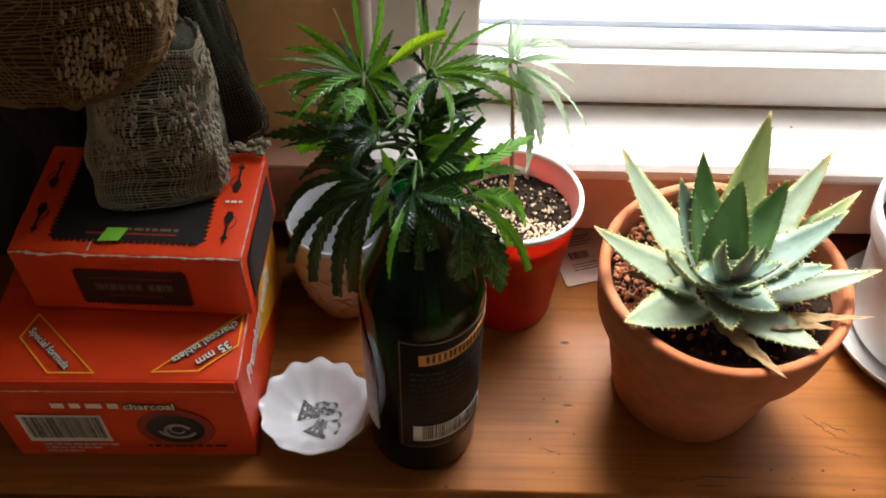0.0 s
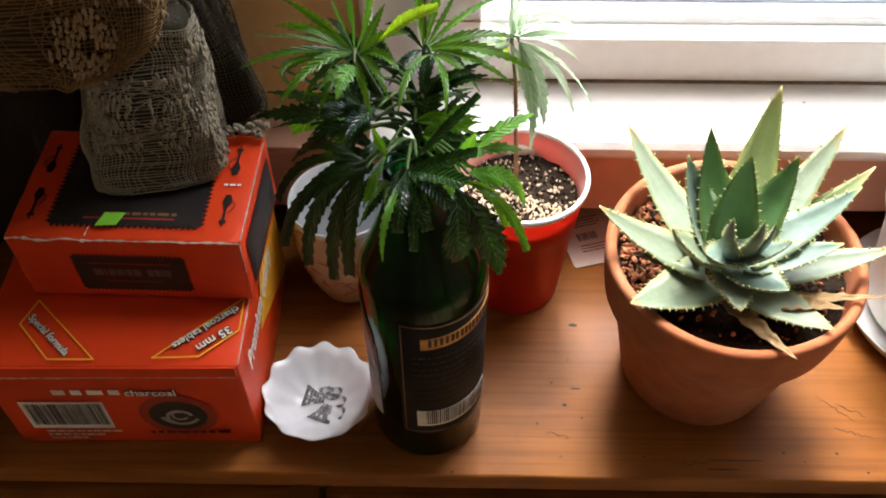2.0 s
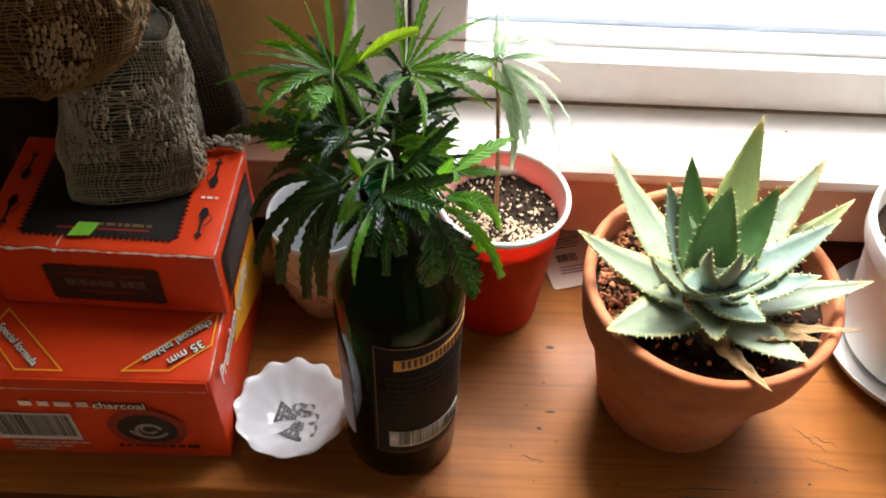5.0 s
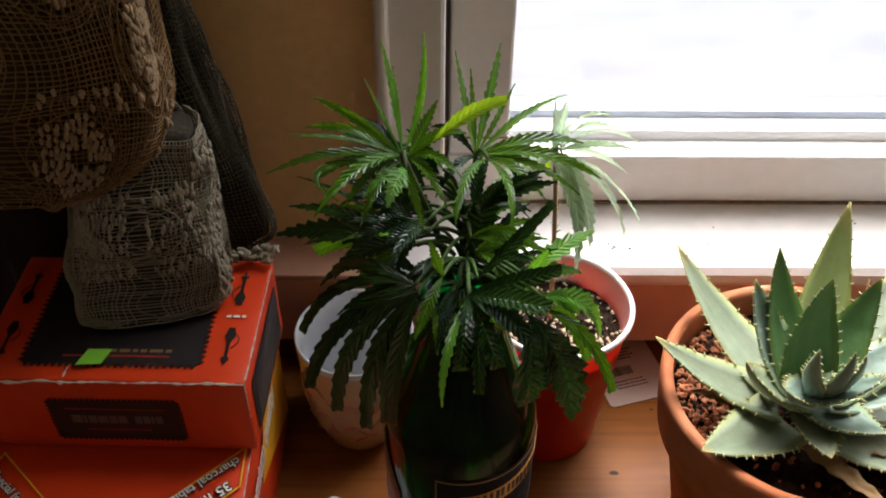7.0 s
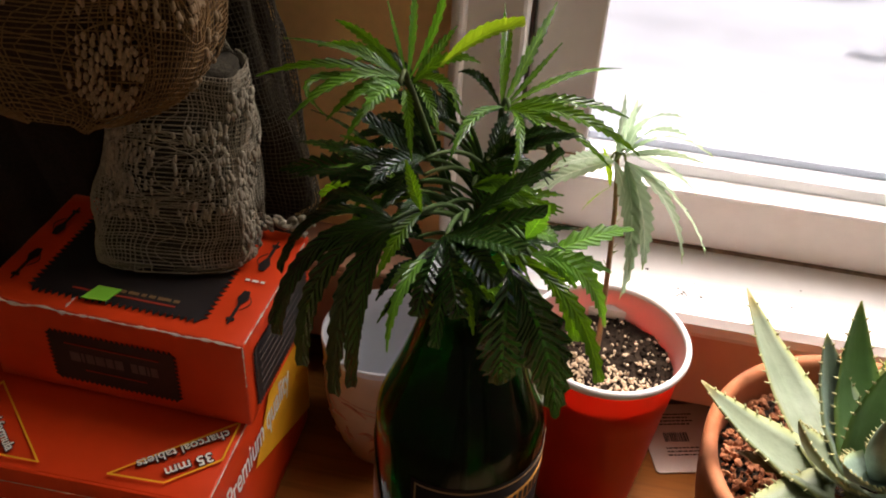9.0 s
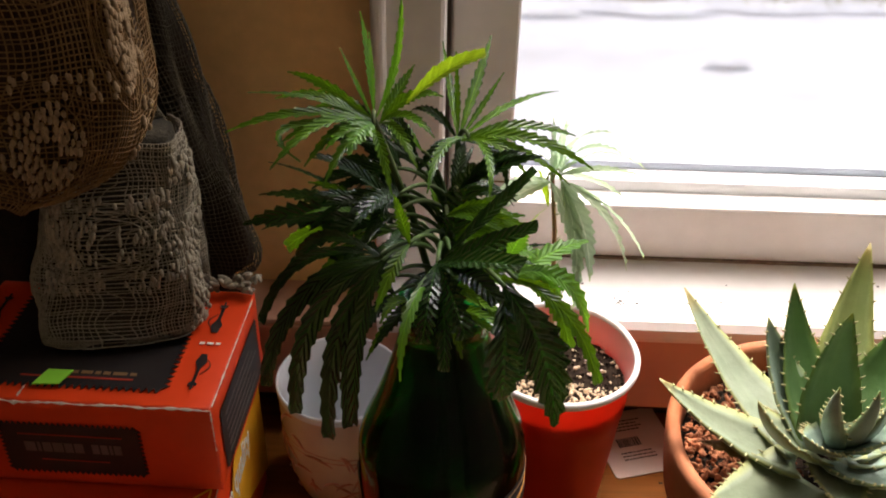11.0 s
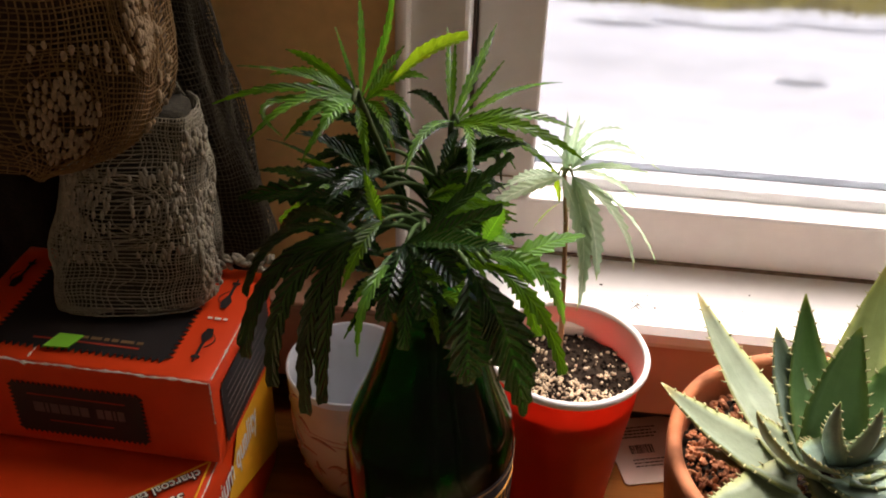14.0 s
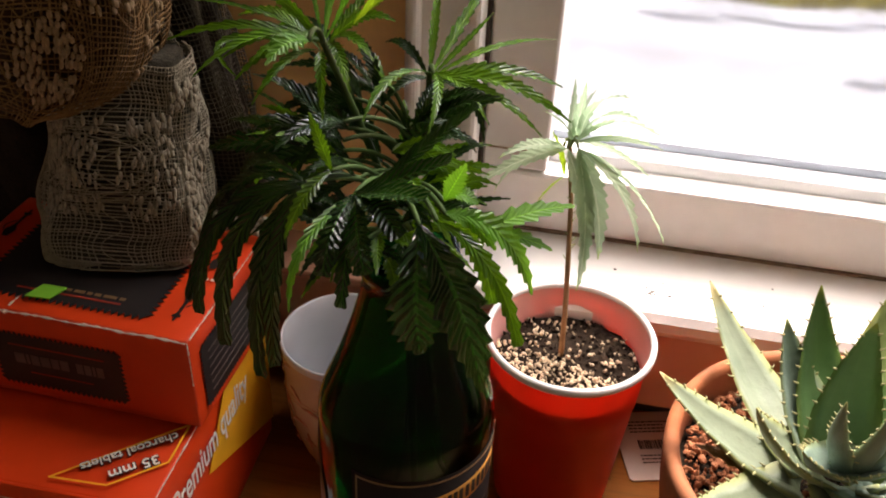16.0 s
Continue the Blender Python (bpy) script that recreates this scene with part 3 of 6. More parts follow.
part("window_frame", box(1.82, 1.86, 0.6060, 0.668, 0.1665, 1.50, 0.002), WHITE_PAINT, window, smooth=False)
part("window_frame", box(0.0705, 1.82, 0.6060, 0.668, 1.44, 1.50, 0.002), WHITE_PAINT, window, smooth=False)
part("frame_seal", box(0.0278, 0.0300, 0.6030, 0.760, 0.1665, 1.50), DARK_SEAL_AND_GAP, window, "dark gap beside the frame", smooth=False)
part("track", box(0.0705, 1.82, 0.651, 0.690, 0.1480, 0.1600, 0.001), SASH_WHITE, window, smooth=False)
part("sash_rail", box(0.0705, 1.82, 0.6240, 0.6510, 0.1650, 0.1742, 0.0015), SASH_WHITE, window, "white vinyl sash rail", smooth=False)
part("glazing_bead", box(0.0705, 1.82, 0.6400, 0.6518, 0.1738, 0.1798, 0.0012), BEAD_SHADED, window, "glazing bead along the pane, front shade painted blue-grey", smooth=False)
part("frame_joint", box(0.0340, 0.0700, 0.6050, 0.6064, 0.1800, 0.1808), LABEL_GOLD, window, smooth=False)
pane = part("pane", box(0.0705, 1.82, 0.6520, 0.6555, 0.1605, 1.44), GLASS, window, "clear glass pane", smooth=False)
pane.visible_shadow = False
part("outer_sill", box(0.0, 1.9, 0.690, 0.765, 0.085, 0.118, 0.003), SIDING, window, smooth=False)
part("casing", box(-0.0095, 0.0276, 0.585, 0.640, 0.1225, 1.55, 0.003), WHITE_PAINT, window, "white painted side casing", smooth=False)
part("casing_bead", box(-0.0145, -0.0060, 0.578, 0.6005, 0.1225, 1.55, 0.0035, 3), WHITE_PAINT, window, smooth=False)
single("trim_apron", box(-0.9, 1.3, 0.5560, 0.6005, 0.034, 0.0955, 0.002), APRON_PAINT, "tan painted board under the sill, tinted for red bounce light", "trim", "structure", smooth=False)
single("trim_ledge", box(-0.9, -0.0125, 0.5560, 0.6005, 0.0960, 0.1000, 0.001), APRON_PAINT, "tan painted ledge along the wall", "trim", "structure", smooth=False)
# Dark board added for the shade in the gap below the apron.
single("gap_shade_board", box(-0.9, 1.3, 0.5900, 0.6015, -0.02, 0.0335), DARK_SEAL_AND_GAP, "dark board painting the shade between dresser and wall", "trim", "structure", smooth=False)

# ---------------------------------------------------------------- dresser
dresser = thing("dresser", "honey-coloured wooden dresser top under the window", "dresser", (0, 0, -0.75))
def dz(z):
    return z + 0.75
part("top_board", box(-0.62, 0.92, 0.3370, 0.5890, dz(-0.020), dz(0.0), 0.0022, 3), WOOD, dresser, "scratched honey-brown wooden board")
part("front_rail", box(-0.60, 0.90, 0.3480, 0.366, dz(-0.075), dz(-0.0205), 0.002), WOOD_DARK, dresser, smooth=False)
part("side_panel", box(-0.60, -0.58, 0.3660, 0.585, 0.0, dz(-0.0205), 0.002), WOOD_DARK, dresser, smooth=False)
part("side_panel", box(0.88, 0.90, 0.3660, 0.585, 0.0, dz(-0.0205), 0.002), WOOD_DARK, dresser, smooth=False)
for k in range(2):
    x0 = -0.575 + k * 0.535 + 0.002
    part("drawer_front", box(x0, x0 + 0.53, 0.3270, 0.3480, dz(-0.215), dz(-0.032), 0.003), WOOD, dresser, smooth=False)
    part("drawer_front", box(x0, x0 + 0.53, 0.3270, 0.3480, dz(-0.405), dz(-0.222), 0.003), WOOD, dresser, smooth=False)
part("base_panel", box(-0.58, 0.88, 0.3490, 0.366, 0.0, dz(-0.0755), 0.002), WOOD_DARK, dresser, smooth=False)

# ---------------------------------------------------------------- charcoal boxes
def carton(name, label, w, d, h, loc, rz, bulge, seed):
    ob = thing(name, label, "box", loc, rz=rz)
    bm = box(0, w, 0, d, 0, h, 0.0012, 2)
    bmesh.ops.subdivide_edges(bm, edges=[e for e in bm.edges if e.calc_length() > 0.03], cuts=9, use_grid_fill=True)
    rnd = random.Random(seed)
    for v in bm.verts:
        x, y, z = v.co.x / w, v.co.y / d, v.co.z / h
        sx, sy, sz = [max(0.0, 4 * t * (1 - t)) for t in (x, y, z)]
        if z > 0.97:
            v.co.z += bulge * sx * sy
        if y < 0.03:
            v.co.y -= bulge * 0.5 * sx * sz
        if x > 0.97:
            v.co.x += bulge * 0.5 * sy * sz
        v.co += Vector([rnd.uniform(-1, 1) * 0.00025 for _ in range(3)])
    part("body", bm, ORANGE_CARD, ob, "glossy orange-red printed cardboard")
    return ob


LW, LD, LH = 0.168, 0.150, 0.098
low = carton("charcoal_box", "large orange cardboard charcoal box with yellow outlines, standing on the dresser", LW, LD, LH, (-0.2500, 0.3585, 0.0), 1.0, 0.002, 1)
UP = Matrix.Translation((0, 0, LH + 0.0022))
FRONT = Matrix(((1, 0, 0, 0), (0, 0, -1, -0.0016), (0, 1, 0, 0), (0, 0, 0, 1)))


def turned(cx, cy, degrees, lift=0.0):
    return UP @ pose(cx, cy, lift, 0, 0, degrees)


def outline_frame(pts, width, m, bm=None):
    """A line of even width round a closed outline."""
    bm = bm or bmesh.new()
    n = len(pts)
    for i in range(n):
        a, b = Vector(pts[i]), Vector(pts[(i + 1) % n])
        d = (b - a).normalized()
        q = Vector((-d.y, d.x)) * width / 2
        a2, b2 = a - d * width / 2, b + d * width / 2
        plate([tuple(a2 - q), tuple(b2 - q), tuple(b2 + q), tuple(a2 + q)], 0.0002 + 0.00002 * i, m, bm=bm)
    return bm


part("yellow_outline", outline_frame([(0.114, 0.005), (0.143, 0.006), (0.1655, 0.026), (0.1655, 0.052)], 0.0010, UP), INK_YELLOW, low, smooth=False)
part("yellow_outline", outline_frame([(0.048, 0.004), (0.077, 0.004), (0.030, 0.050), (0.023, 0.031)], 0.0010, UP), INK_YELLOW, low, smooth=False)


def outlined(text, size, m, parent):
    """White lettering with a dark edge round each letter."""
    lettering(text, size, m, INK, parent, "dark lettering edge", 0.07)
    lettering(text, size, m @ Matrix.Translation((0, 0, 0.0003)), INK_WHITE, parent, "white lettering", 0.012)


outlined("35 mm", 0.0088, turned(0.1505, 0.0195, 219), low)
outlined("charcoal tablets", 0.0076, turned(0.1440, 0.0285, 219), low)
outlined("Special formula", 0.0070, turned(0.0440, 0.0225, -43), low)
SIDE = Matrix(((0, 0, 1, LW + 0.0019), (1, 0, 0, 0), (0, 1, 0, 0), (0, 0, 0, 1)))
part("yellow_panel", plate([(0.055, LH - 0.038), (0.148, LH - 0.085), (0.148, LH - 0.003), (0.085, LH - 0.002)], 0.0003, SIDE), INK_YELLOW, low, "yellow printed side panel", smooth=False)
lettering("Premium quality", 0.0250, SIDE @ pose(0.064, LH - 0.021, 0.0006, 0, 0, 0) @ Matrix.Diagonal((0.60, 1, 1, 1)), INK_WHITE, low, "white lettering")
part("small_print", word_bars(0.042, 0.086, 0.0665, 0.0055, FRONT, 4), INK_WHITE, low, "pale printed bars", smooth=False)
outlined("charcoal", 0.0100, FRONT @ pose(0.106, 0.0690, 0.0002, 0, 0, 0), low)
part("barcode_panel", plate(rect(0.015, 0.071, 0.023, 0.057), 0.0002, FRONT), LABEL_WHITE, low, "white barcode panel", smooth=False)
part("barcode", barcode(0.018, 0.069, 0.028, 0.055, FRONT @ Matrix.Translation((0, 0, 0.0003)), 3), INK, low, smooth=False, kind="stuff")
bars = bmesh.new()
for k in range(3):
    word_bars(0.022, 0.074 - 0.012 * k, 0.0175 - 0.0047 * k, 0.0020, FRONT, 20 + k, bm=bars)
part("small_print", bars, RAW_CARD, low, "pale printed bars", smooth=False)


def disc(cx, cy, rx, ry, n=36):
    return [(cx + rx * math.cos(2 * math.pi * i / n), cy + ry * math.sin(2 * math.pi * i / n)) for i in range(n)]


part("emblem_ring", plate(disc(0.118, 0.040, 0.026, 0.025), 0.0002, FRONT), INK_RED, low, "dark red round emblem", smooth=False)
part("emblem", plate(disc(0.118, 0.040, 0.0195, 0.0180), 0.0004, FRONT), INK, low, smooth=False)
swirl = bmesh.new()
for r, a0, a1, cx, cy, w in ((0.0085, 20, 250, 0.119, 0.0375, 0.0024), (0.0050, 60, 330, 0.119, 0.0400, 0.0018), (0.0130, 200, 330, 0.119, 0.0420, 0.0026)):
    bend = [(cx + r * math.cos(radians(a0 + (a1 - a0) * i / 14)), cy + r * math.sin(radians(a0 + (a1 - a0) * i / 14))) for i in range(15)]
    for p, q in zip(bend, bend[1:]):
        d = (Vector(q) - Vector(p)).normalized()
        o = Vector((-d.y, d.x)) * w / 2
        plate([tuple(Vector(p) - o - d * 0.0004), tuple(Vector(q) - o + d * 0.0004), tuple(Vector(q) + o + d * 0.0004), tuple(Vector(p) + o - d * 0.0004)], 0.0006, FRONT, bm=swirl)
part("emblem_swirl", swirl, FRONT_PAPER, low, smooth=False)
word = bmesh.new()
word_bars(0.094, 0.150, 0.0155, 0.003, FRONT, 31, bm=word)
part("small_print", word, INK, low, smooth=False)
flap = bmesh.new()
add_box(flap, 0.002, LW - 0.0015, -0.0022, -0.0006, LH - 0.010, LH + 0.0008, 0.0004)
part("tuck_flap", flap, ORANGE_CARD, low, "worn orange front flap", smooth=False)

UW, UD, UH = 0.146, 0.095, 0.0580
top = carton("charcoal_box", "orange cardboard box with black saw-edged panels and a torn front edge", UW, UD, UH, (-0.2240, 0.4135, LH + 0.0040), -1.2, 0.0012, 2)
UP2 = Matrix.Translation((0, 0, UH + 0.0014))
FRONT2 = Matrix(((1, 0, 0, 0), (0, 0, -1, -0.0009), (0, 1, 0, 0), (0, 0, 0, 1)))
SIDE2 = Matrix(((0, 0, 1, UW + 0.0009), (1, 0, 0, 0), (0, 1, 0, 0), (0, 0, 0, 1)))
part("black_panel", plate(zigzag(0.026, 0.119, 0.011, 0.084, 0.0036, 0.0036), 0.0003, UP2), INK, top, "black saw-edged printed panel", smooth=False)
part("red_line", plate(rect(0.046, 0.103, 0.0150, 0.0163), 0.0006, UP2), INK_RED, top, smooth=False)
part("small_print", word_bars(0.058, 0.104, 0.0185, 0.0022, UP2 @ Matrix.Translation((0, 0, 0.0004)), 8), LABEL_GOLD, top, smooth=False)
part("black_panel", plate(zigzag(0.038, 0.107, 0.010, 0.042, 0.0028, 0.0022), 0.0003, FRONT2), INK, top, "black saw-edged printed panel", smooth=False)
for x0, x1 in ((0.052, 0.0575), (0.0585, 0.0600), (0.0612, 0.0655), (0.0665, 0.0715), (0.0725, 0.0765), (0.0775, 0.0820), (0.0865, 0.0900), (0.0910, 0.0945), (0.0955, 0.0968), (0.0978, 0.1015)):
    part("title_bar", plate(rect(x0 - 0.004, x1 - 0.004, 0.0240, 0.0305), 0.0003, FRONT2 @ Matrix.Translation((0, 0, 0.0004))), TITLE_GREY, top, smooth=False)
lines = bmesh.new()
plate(rect(0.046, 0.099, 0.0355, 0.0363), 0.0003, FRONT2 @ Matrix.Translation((0, 0, 0.0004)), bm=lines)
plate(rect(0.055, 0.090, 0.0180, 0.0186), 0.0003, FRONT2 @ Matrix.Translation((0, 0, 0.0004)), bm=lines)
part("red_line", lines, INK_RED, top, smooth=False)
part("black_panel", plate(zigzag(0.010, 0.084, 0.008, 0.046, 0.0028, 0.002), 0.0003, SIDE2), INK, top, "black saw-edged printed panel", smooth=False)
sp = bmesh.new()
for k in range(6):
    word_bars(0.016, 0.078 - 0.006 * (k % 3), 0.013 + 0.0052 * k, 0.0010, SIDE2 @ Matrix.Translation((0, 0, 0.0004)), 40 + k, bm=sp)
part("small_print", sp, TITLE_GREY, top, "grey printed bars", smooth=False)


def pipe_icon(cx, cy, s, flip):
    """A printed water-pipe silhouette."""
    bm = bmesh.new()
    m = UP2 @ pose(cx, cy, 0, 0, 0, 180 if flip else 0)
    plate([(-0.0016 * s, -0.012 * s), (0.0016 * s, -0.012 * s), (0.0030 * s, -0.006 * s), (0.0008 * s, -0.001 * s), (0.0008 * s, 0.009 * s), (0.0022 * s, 0.010 * s), (0.0022 * s, 0.0115 * s),
           (0.0005 * s, 0.0115 * s), (0.0005 * s, 0.0145 * s), (-0.0005 * s, 0.0145 * s), (-0.0005 * s, 0.0115 * s), (-0.0022 * s, 0.0115 * s), (-0.0022 * s, 0.010 * s), (-0.0008 * s, 0.009 * s),
           (-0.0008 * s, -0.001 * s), (-0.0030 * s, -0.006 * s)], 0.0003, m, bm=bm)
    hose = [(-0.002 * s - 0.0035 * s * math.sin(math.pi * i / 8), (-0.009 + 0.012 * i / 8) * s) for i in range(9)]
    plate(hose + [(x + 0.0005 * s, y) for x, y in hose[::-1]], 0.0003, m, bm=bm)
    return bm


for cx, cy, fl in ((0.133, 0.068, False), (0.133, 0.026, True), (0.012, 0.066, False), (0.012, 0.028, True)):
    part("pipe_print", pipe_icon(cx, cy, 1.0, fl), INK, top, "black printed pipe picture", smooth=False)
part("small_print", word_bars(0.128, 0.139, 0.046, 0.0017, UP2, 51), INK_WHITE, top, smooth=False)
tear = bmesh.new()
rnd = random.Random(9)


def ragged(a, b, thick, wander, n=60, bm=None):
    """A thin torn line of bare card from a to b."""
    a, b = Vector(a), Vector(b)
    sizes = [thick * rnd.uniform(0.25, 1.3) * (1.6 if 0.05 < k / n < 0.35 and rnd.random() < 0.5 else 1.0) for k in range(n + 1)]
    pts = [a.lerp(b, k / n) + Vector((0, 0, wander * math.sin(k * 0.5) * (1.0 if k < n * 0.35 else 0.25) + rnd.uniform(-1, 1) * wander * 0.15)) for k in range(n + 1)]
    add_tube(bm or tear, pts, lambda t: sizes[min(n, int(round(t * n)))], 5)


ragged((0.001, -0.0006, UH - 0.0012), (UW - 0.001, -0.0006, UH - 0.0004), 0.00075, 0.0011)
ragged((UW + 0.0002, 0.002, UH - 0.0001), (UW + 0.0002, 0.088, UH - 0.0001), 0.00042, 0.0001)
ragged((UW - 0.0002, -0.0002, UH - 0.001), (UW - 0.0002, -0.0002, 0.030), 0.00035, 0.0001, 24)
ragged((0.050, 0.002, UH + 0.0004), (0.0506, 0.010, UH + 0.0006), 0.0005, 0.0001, 10)
part("torn_edge", tear, RAW_CARD, top, "torn pale cardboard edge", smooth=False)
worn_line = bmesh.new()
ragged((0.003, -0.0022, LH - 0.0102), (LW - 0.003, -0.0022, LH - 0.0098), 0.00038, 0.0003, 70, worn_line)
ragged((LW + 0.0002, 0.002, LH + 0.0002), (LW + 0.0002, 0.120, LH + 0.0002), 0.00032, 0.0001, 60, worn_line)
part("worn_edge", worn_line, RAW_CARD, low, "pale worn cardboard edge", smooth=False)
st = bmesh.new()
plate([(-0.0085, -0.0055), (0.0045, -0.0065), (0.0095, 0.0030), (-0.0030, 0.0048)], 0.0008, Matrix.Identity(4), bm=st)
single("green_sticker", st, STICKER_GREEN, "bright green paper tab lying on the orange box", "sticker", smooth=False, loc=(-0.1605, 0.4265, LH + 0.0040 + UH + 0.0030), rz=8)

# ---------------------------------------------------------------- lace curtain gathered on the boxes
def add_yarn(bm, pts, r, seg=4):
    add_tube(bm, pts, r, seg)


def add_bobble(bm, p, axis, length, r):
    pts = [p + axis * length * (t - 0.5) for t in (0, 0.2, 0.5, 0.8, 1.0)]
    add_tube(bm, pts, lambda t: r * (0.45 + 0.55 * math.sin(math.pi * t)), 6)


def lace(surface, nu, nv, parent, flowers, seed, yarn=0.00042, closed=True, mats=(None, None), bob=0.00105, name="lace", bands=(), lining=None):
    """Net of yarn strands over surface(u, v) with flower motifs of thick stitches."""
    rnd = random.Random(seed)
    net = bmesh.new()

    def warp(u, v):
        du = dv = 0.0
        for fu, fv, fr in flowers:
            d = math.hypot((u - fu) * 1.6, v - fv)
            k = 0.055 * math.exp(-((d - fr) / (fr * 0.6)) ** 2)
            du += k * (u - fu) / (d + 0.05)
            dv += k * (v - fv) / (d + 0.05)
        return u + du * 0.6 + 0.004 * math.sin(v * 31 + u * 9), v + dv * 0.6 + 0.005 * math.sin(u * 37 + v * 5)

    n = 44
    for i in range(nu + (0 if closed else 1)):
        u0 = i / nu + rnd.uniform(-0.2, 0.2) / nu
        add_yarn(net, [surface(*warp(u0, k / n), rnd.uniform(0, 0.0006)) for k in range(n + 1)], yarn * rnd.uniform(0.8, 1.25))
    for j in range(nv + 1):
        v0 = min(1, max(0, j / nv + rnd.uniform(-0.2, 0.2) / nv))
        m = n * 2 if closed else n
        add_yarn(net, [surface(*warp(k / m, v0), rnd.uniform(0, 0.0006)) for k in range(m + 1)], yarn * rnd.uniform(0.8, 1.25))
    for fu, fv, fr in flowers:
        for q in (1.25, 1.5, 1.8):
            ring = [(fu + fr * q * math.cos(6.2832 * k / 40) / 1.6, fv + fr * q * math.sin(6.2832 * k / 40)) for k in range(41)]
            if all(0.01 < v < 0.99 and (closed or 0.01 < u < 0.99) for u, v in ring):
                add_yarn(net, [surface(u, v, 0.0010) for u, v in ring], yarn * 1.15)
        for k in range(26):
            a = 6.2832 * k / 26
            line = [(fu + fr * q * math.cos(a) / 1.6, fv + fr * q * math.sin(a)) for q in (0.9, 1.2, 1.5, 1.85)]
            if all(0.01 < v < 0.99 for u, v in line):
                add_yarn(net, [surface(u, v, 0.0009) for u, v in line], yarn)
    part(name + "_net", net, mats[0], parent, "ecru open lace net", smooth=True)
    bobs = bmesh.new()
    for fu, fv, fr in flowers:
        for ring in range(1, 6):
            for k in range(5 + ring * 5):
                a = 2 * math.pi * (k + rnd.uniform(-0.3, 0.3)) / (6 + ring * 5)
                rr = fr * (0.22 + 0.17 * ring) * (1 + 0.12 * math.sin(6 * a))
                u, v = fu + rr * math.cos(a) / 1.6, fv + rr * math.sin(a)
                if not closed and not 0.02 < u < 0.98 or not 0.02 < v < 0.98:
                    continue
                p = surface(u, v, 0.0012)
                ax = (surface(u, v + 0.02, 0.0012) - p)
                if ax.length > 1e-6:
                    add_bobble(bobs, p, ax.normalized(), rnd.uniform(0.0032, 0.0052), bob * rnd.uniform(0.75, 1.2))
    for u0, u1, v0, v1, count in bands:
        for k in range(count):
            u, v = rnd.uniform(u0, u1), rnd.uniform(v0, v1)
            p = surface(u, v, 0.0012)
            ax = surface(u, min(1.0, v + 0.02), 0.0012) - p + Vector((rnd.uniform(-1, 1), 0, rnd.uniform(-1, 1))) * 0.0006
            if ax.length > 1e-6:
                add_bobble(bobs, p, ax.normalized(), rnd.uniform(0.0030, 0.0050), bob * rnd.uniform(0.8, 1.25))
    if flowers or bands:
        part(name + "_stitching", bobs, mats[1], parent, "raised pale flower stitches", smooth=True, kind="stuff")
    # Inner core coloured dark to stand for shade behind the lace holes.
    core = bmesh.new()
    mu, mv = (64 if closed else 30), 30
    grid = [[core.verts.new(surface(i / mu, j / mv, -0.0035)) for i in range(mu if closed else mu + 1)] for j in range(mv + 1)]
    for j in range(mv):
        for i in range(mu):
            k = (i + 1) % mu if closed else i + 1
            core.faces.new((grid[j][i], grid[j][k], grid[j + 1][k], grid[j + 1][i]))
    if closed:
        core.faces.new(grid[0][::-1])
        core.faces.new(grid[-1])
    part(name + "_lining", core, lining or CLOTH_SHADE_BROWN, parent, "brown cloth core, fold shade put into its colour")


def pouch(cx, cy, z0, z1, hx, hy, lean=(0.0, 0.0), top_scale=0.8, turn=0.0, seed=0, round_low=0.0, lump=1.0):
    """A stuffed pouch: rounded box section, pulled in at the top; u runs round it, v upwards."""
    def surface(u, v, out=0.0):
        a = 2 * math.pi * u
        c, s = math.cos(a), math.sin(a)
        e = 0.55
        x, y = math.copysign(abs(c) ** e, c), math.copysign(abs(s) ** e, s)
        k = 1 - (1 - top_scale) * v ** 2
        low = math.sqrt(max(0.0, 1 - (1 - min(1.0, v / max(round_low, 1e-6))) ** 2))
        k *= 1 + lump * (0.035 * math.sin(3 * a + 9 * v + seed) + 0.02 * math.sin(7 * a - 13 * v + seed))
        px, py = (hx * k * (0.3 + 0.7 * low) + out) * x, (hy * k * (0.75 + 0.25 * low) + out) * y
        ct, sn = math.cos(turn), math.sin(turn)
        return Vector((cx + lean[0] * v + px * ct - py * sn, cy + lean[1] * v + px * sn + py * ct, z0 + (z1 - z0) * v))
    return surface


BOXTOP = LH + 0.0040 + UH + 0.0036
curtain = thing("lace_curtain", "ecru crocheted lace curtain gathered in bulging folds on the orange boxes", "curtain", (0, 0, 0))
lace(pouch(-0.1385, 0.4690, BOXTOP + 0.001, 0.272, 0.0405, 0.022, (0.010, 0.014), 0.76, 0.16, 1, 0.015, 1.5), 104, 52, curtain, [(0.70, 0.56, 0.11)], 11, 0.00036, mats=(YARN_LIT, YARN_LIT), name="lower_fold",
     bands=((0.90, 1.02, 0.03, 0.62, 190), (0.80, 0.87, 0.35, 0.78, 60), (0.58, 0.82, 0.70, 0.76, 60), (0.86, 1.0, 0.80, 0.92, 60), (0.62, 0.80, 0.30, 0.40, 50)), lining=CLOTH_SHADE_GREY)
lace(pouch(-0.1830, 0.4780, 0.2440, 0.620, 0.0765, 0.0350, (0.004, 0.0), 1.0, 0.06, 2, 0.16), 150, 130, curtain, [(0.80, 0.090, 0.055), (0.93, 0.23, 0.055), (0.70, 0.25, 0.055), (0.82, 0.36, 0.05), (0.68, 0.08, 0.045), (0.95, 0.40, 0.05)], 12, 0.00036, mats=(YARN, YARN_MID), bob=0.0012, name="upper_fold",
     bands=((0.955, 1.0, 0.05, 0.5, 70), (0.60, 0.92, 0.16, 0.19, 50)))
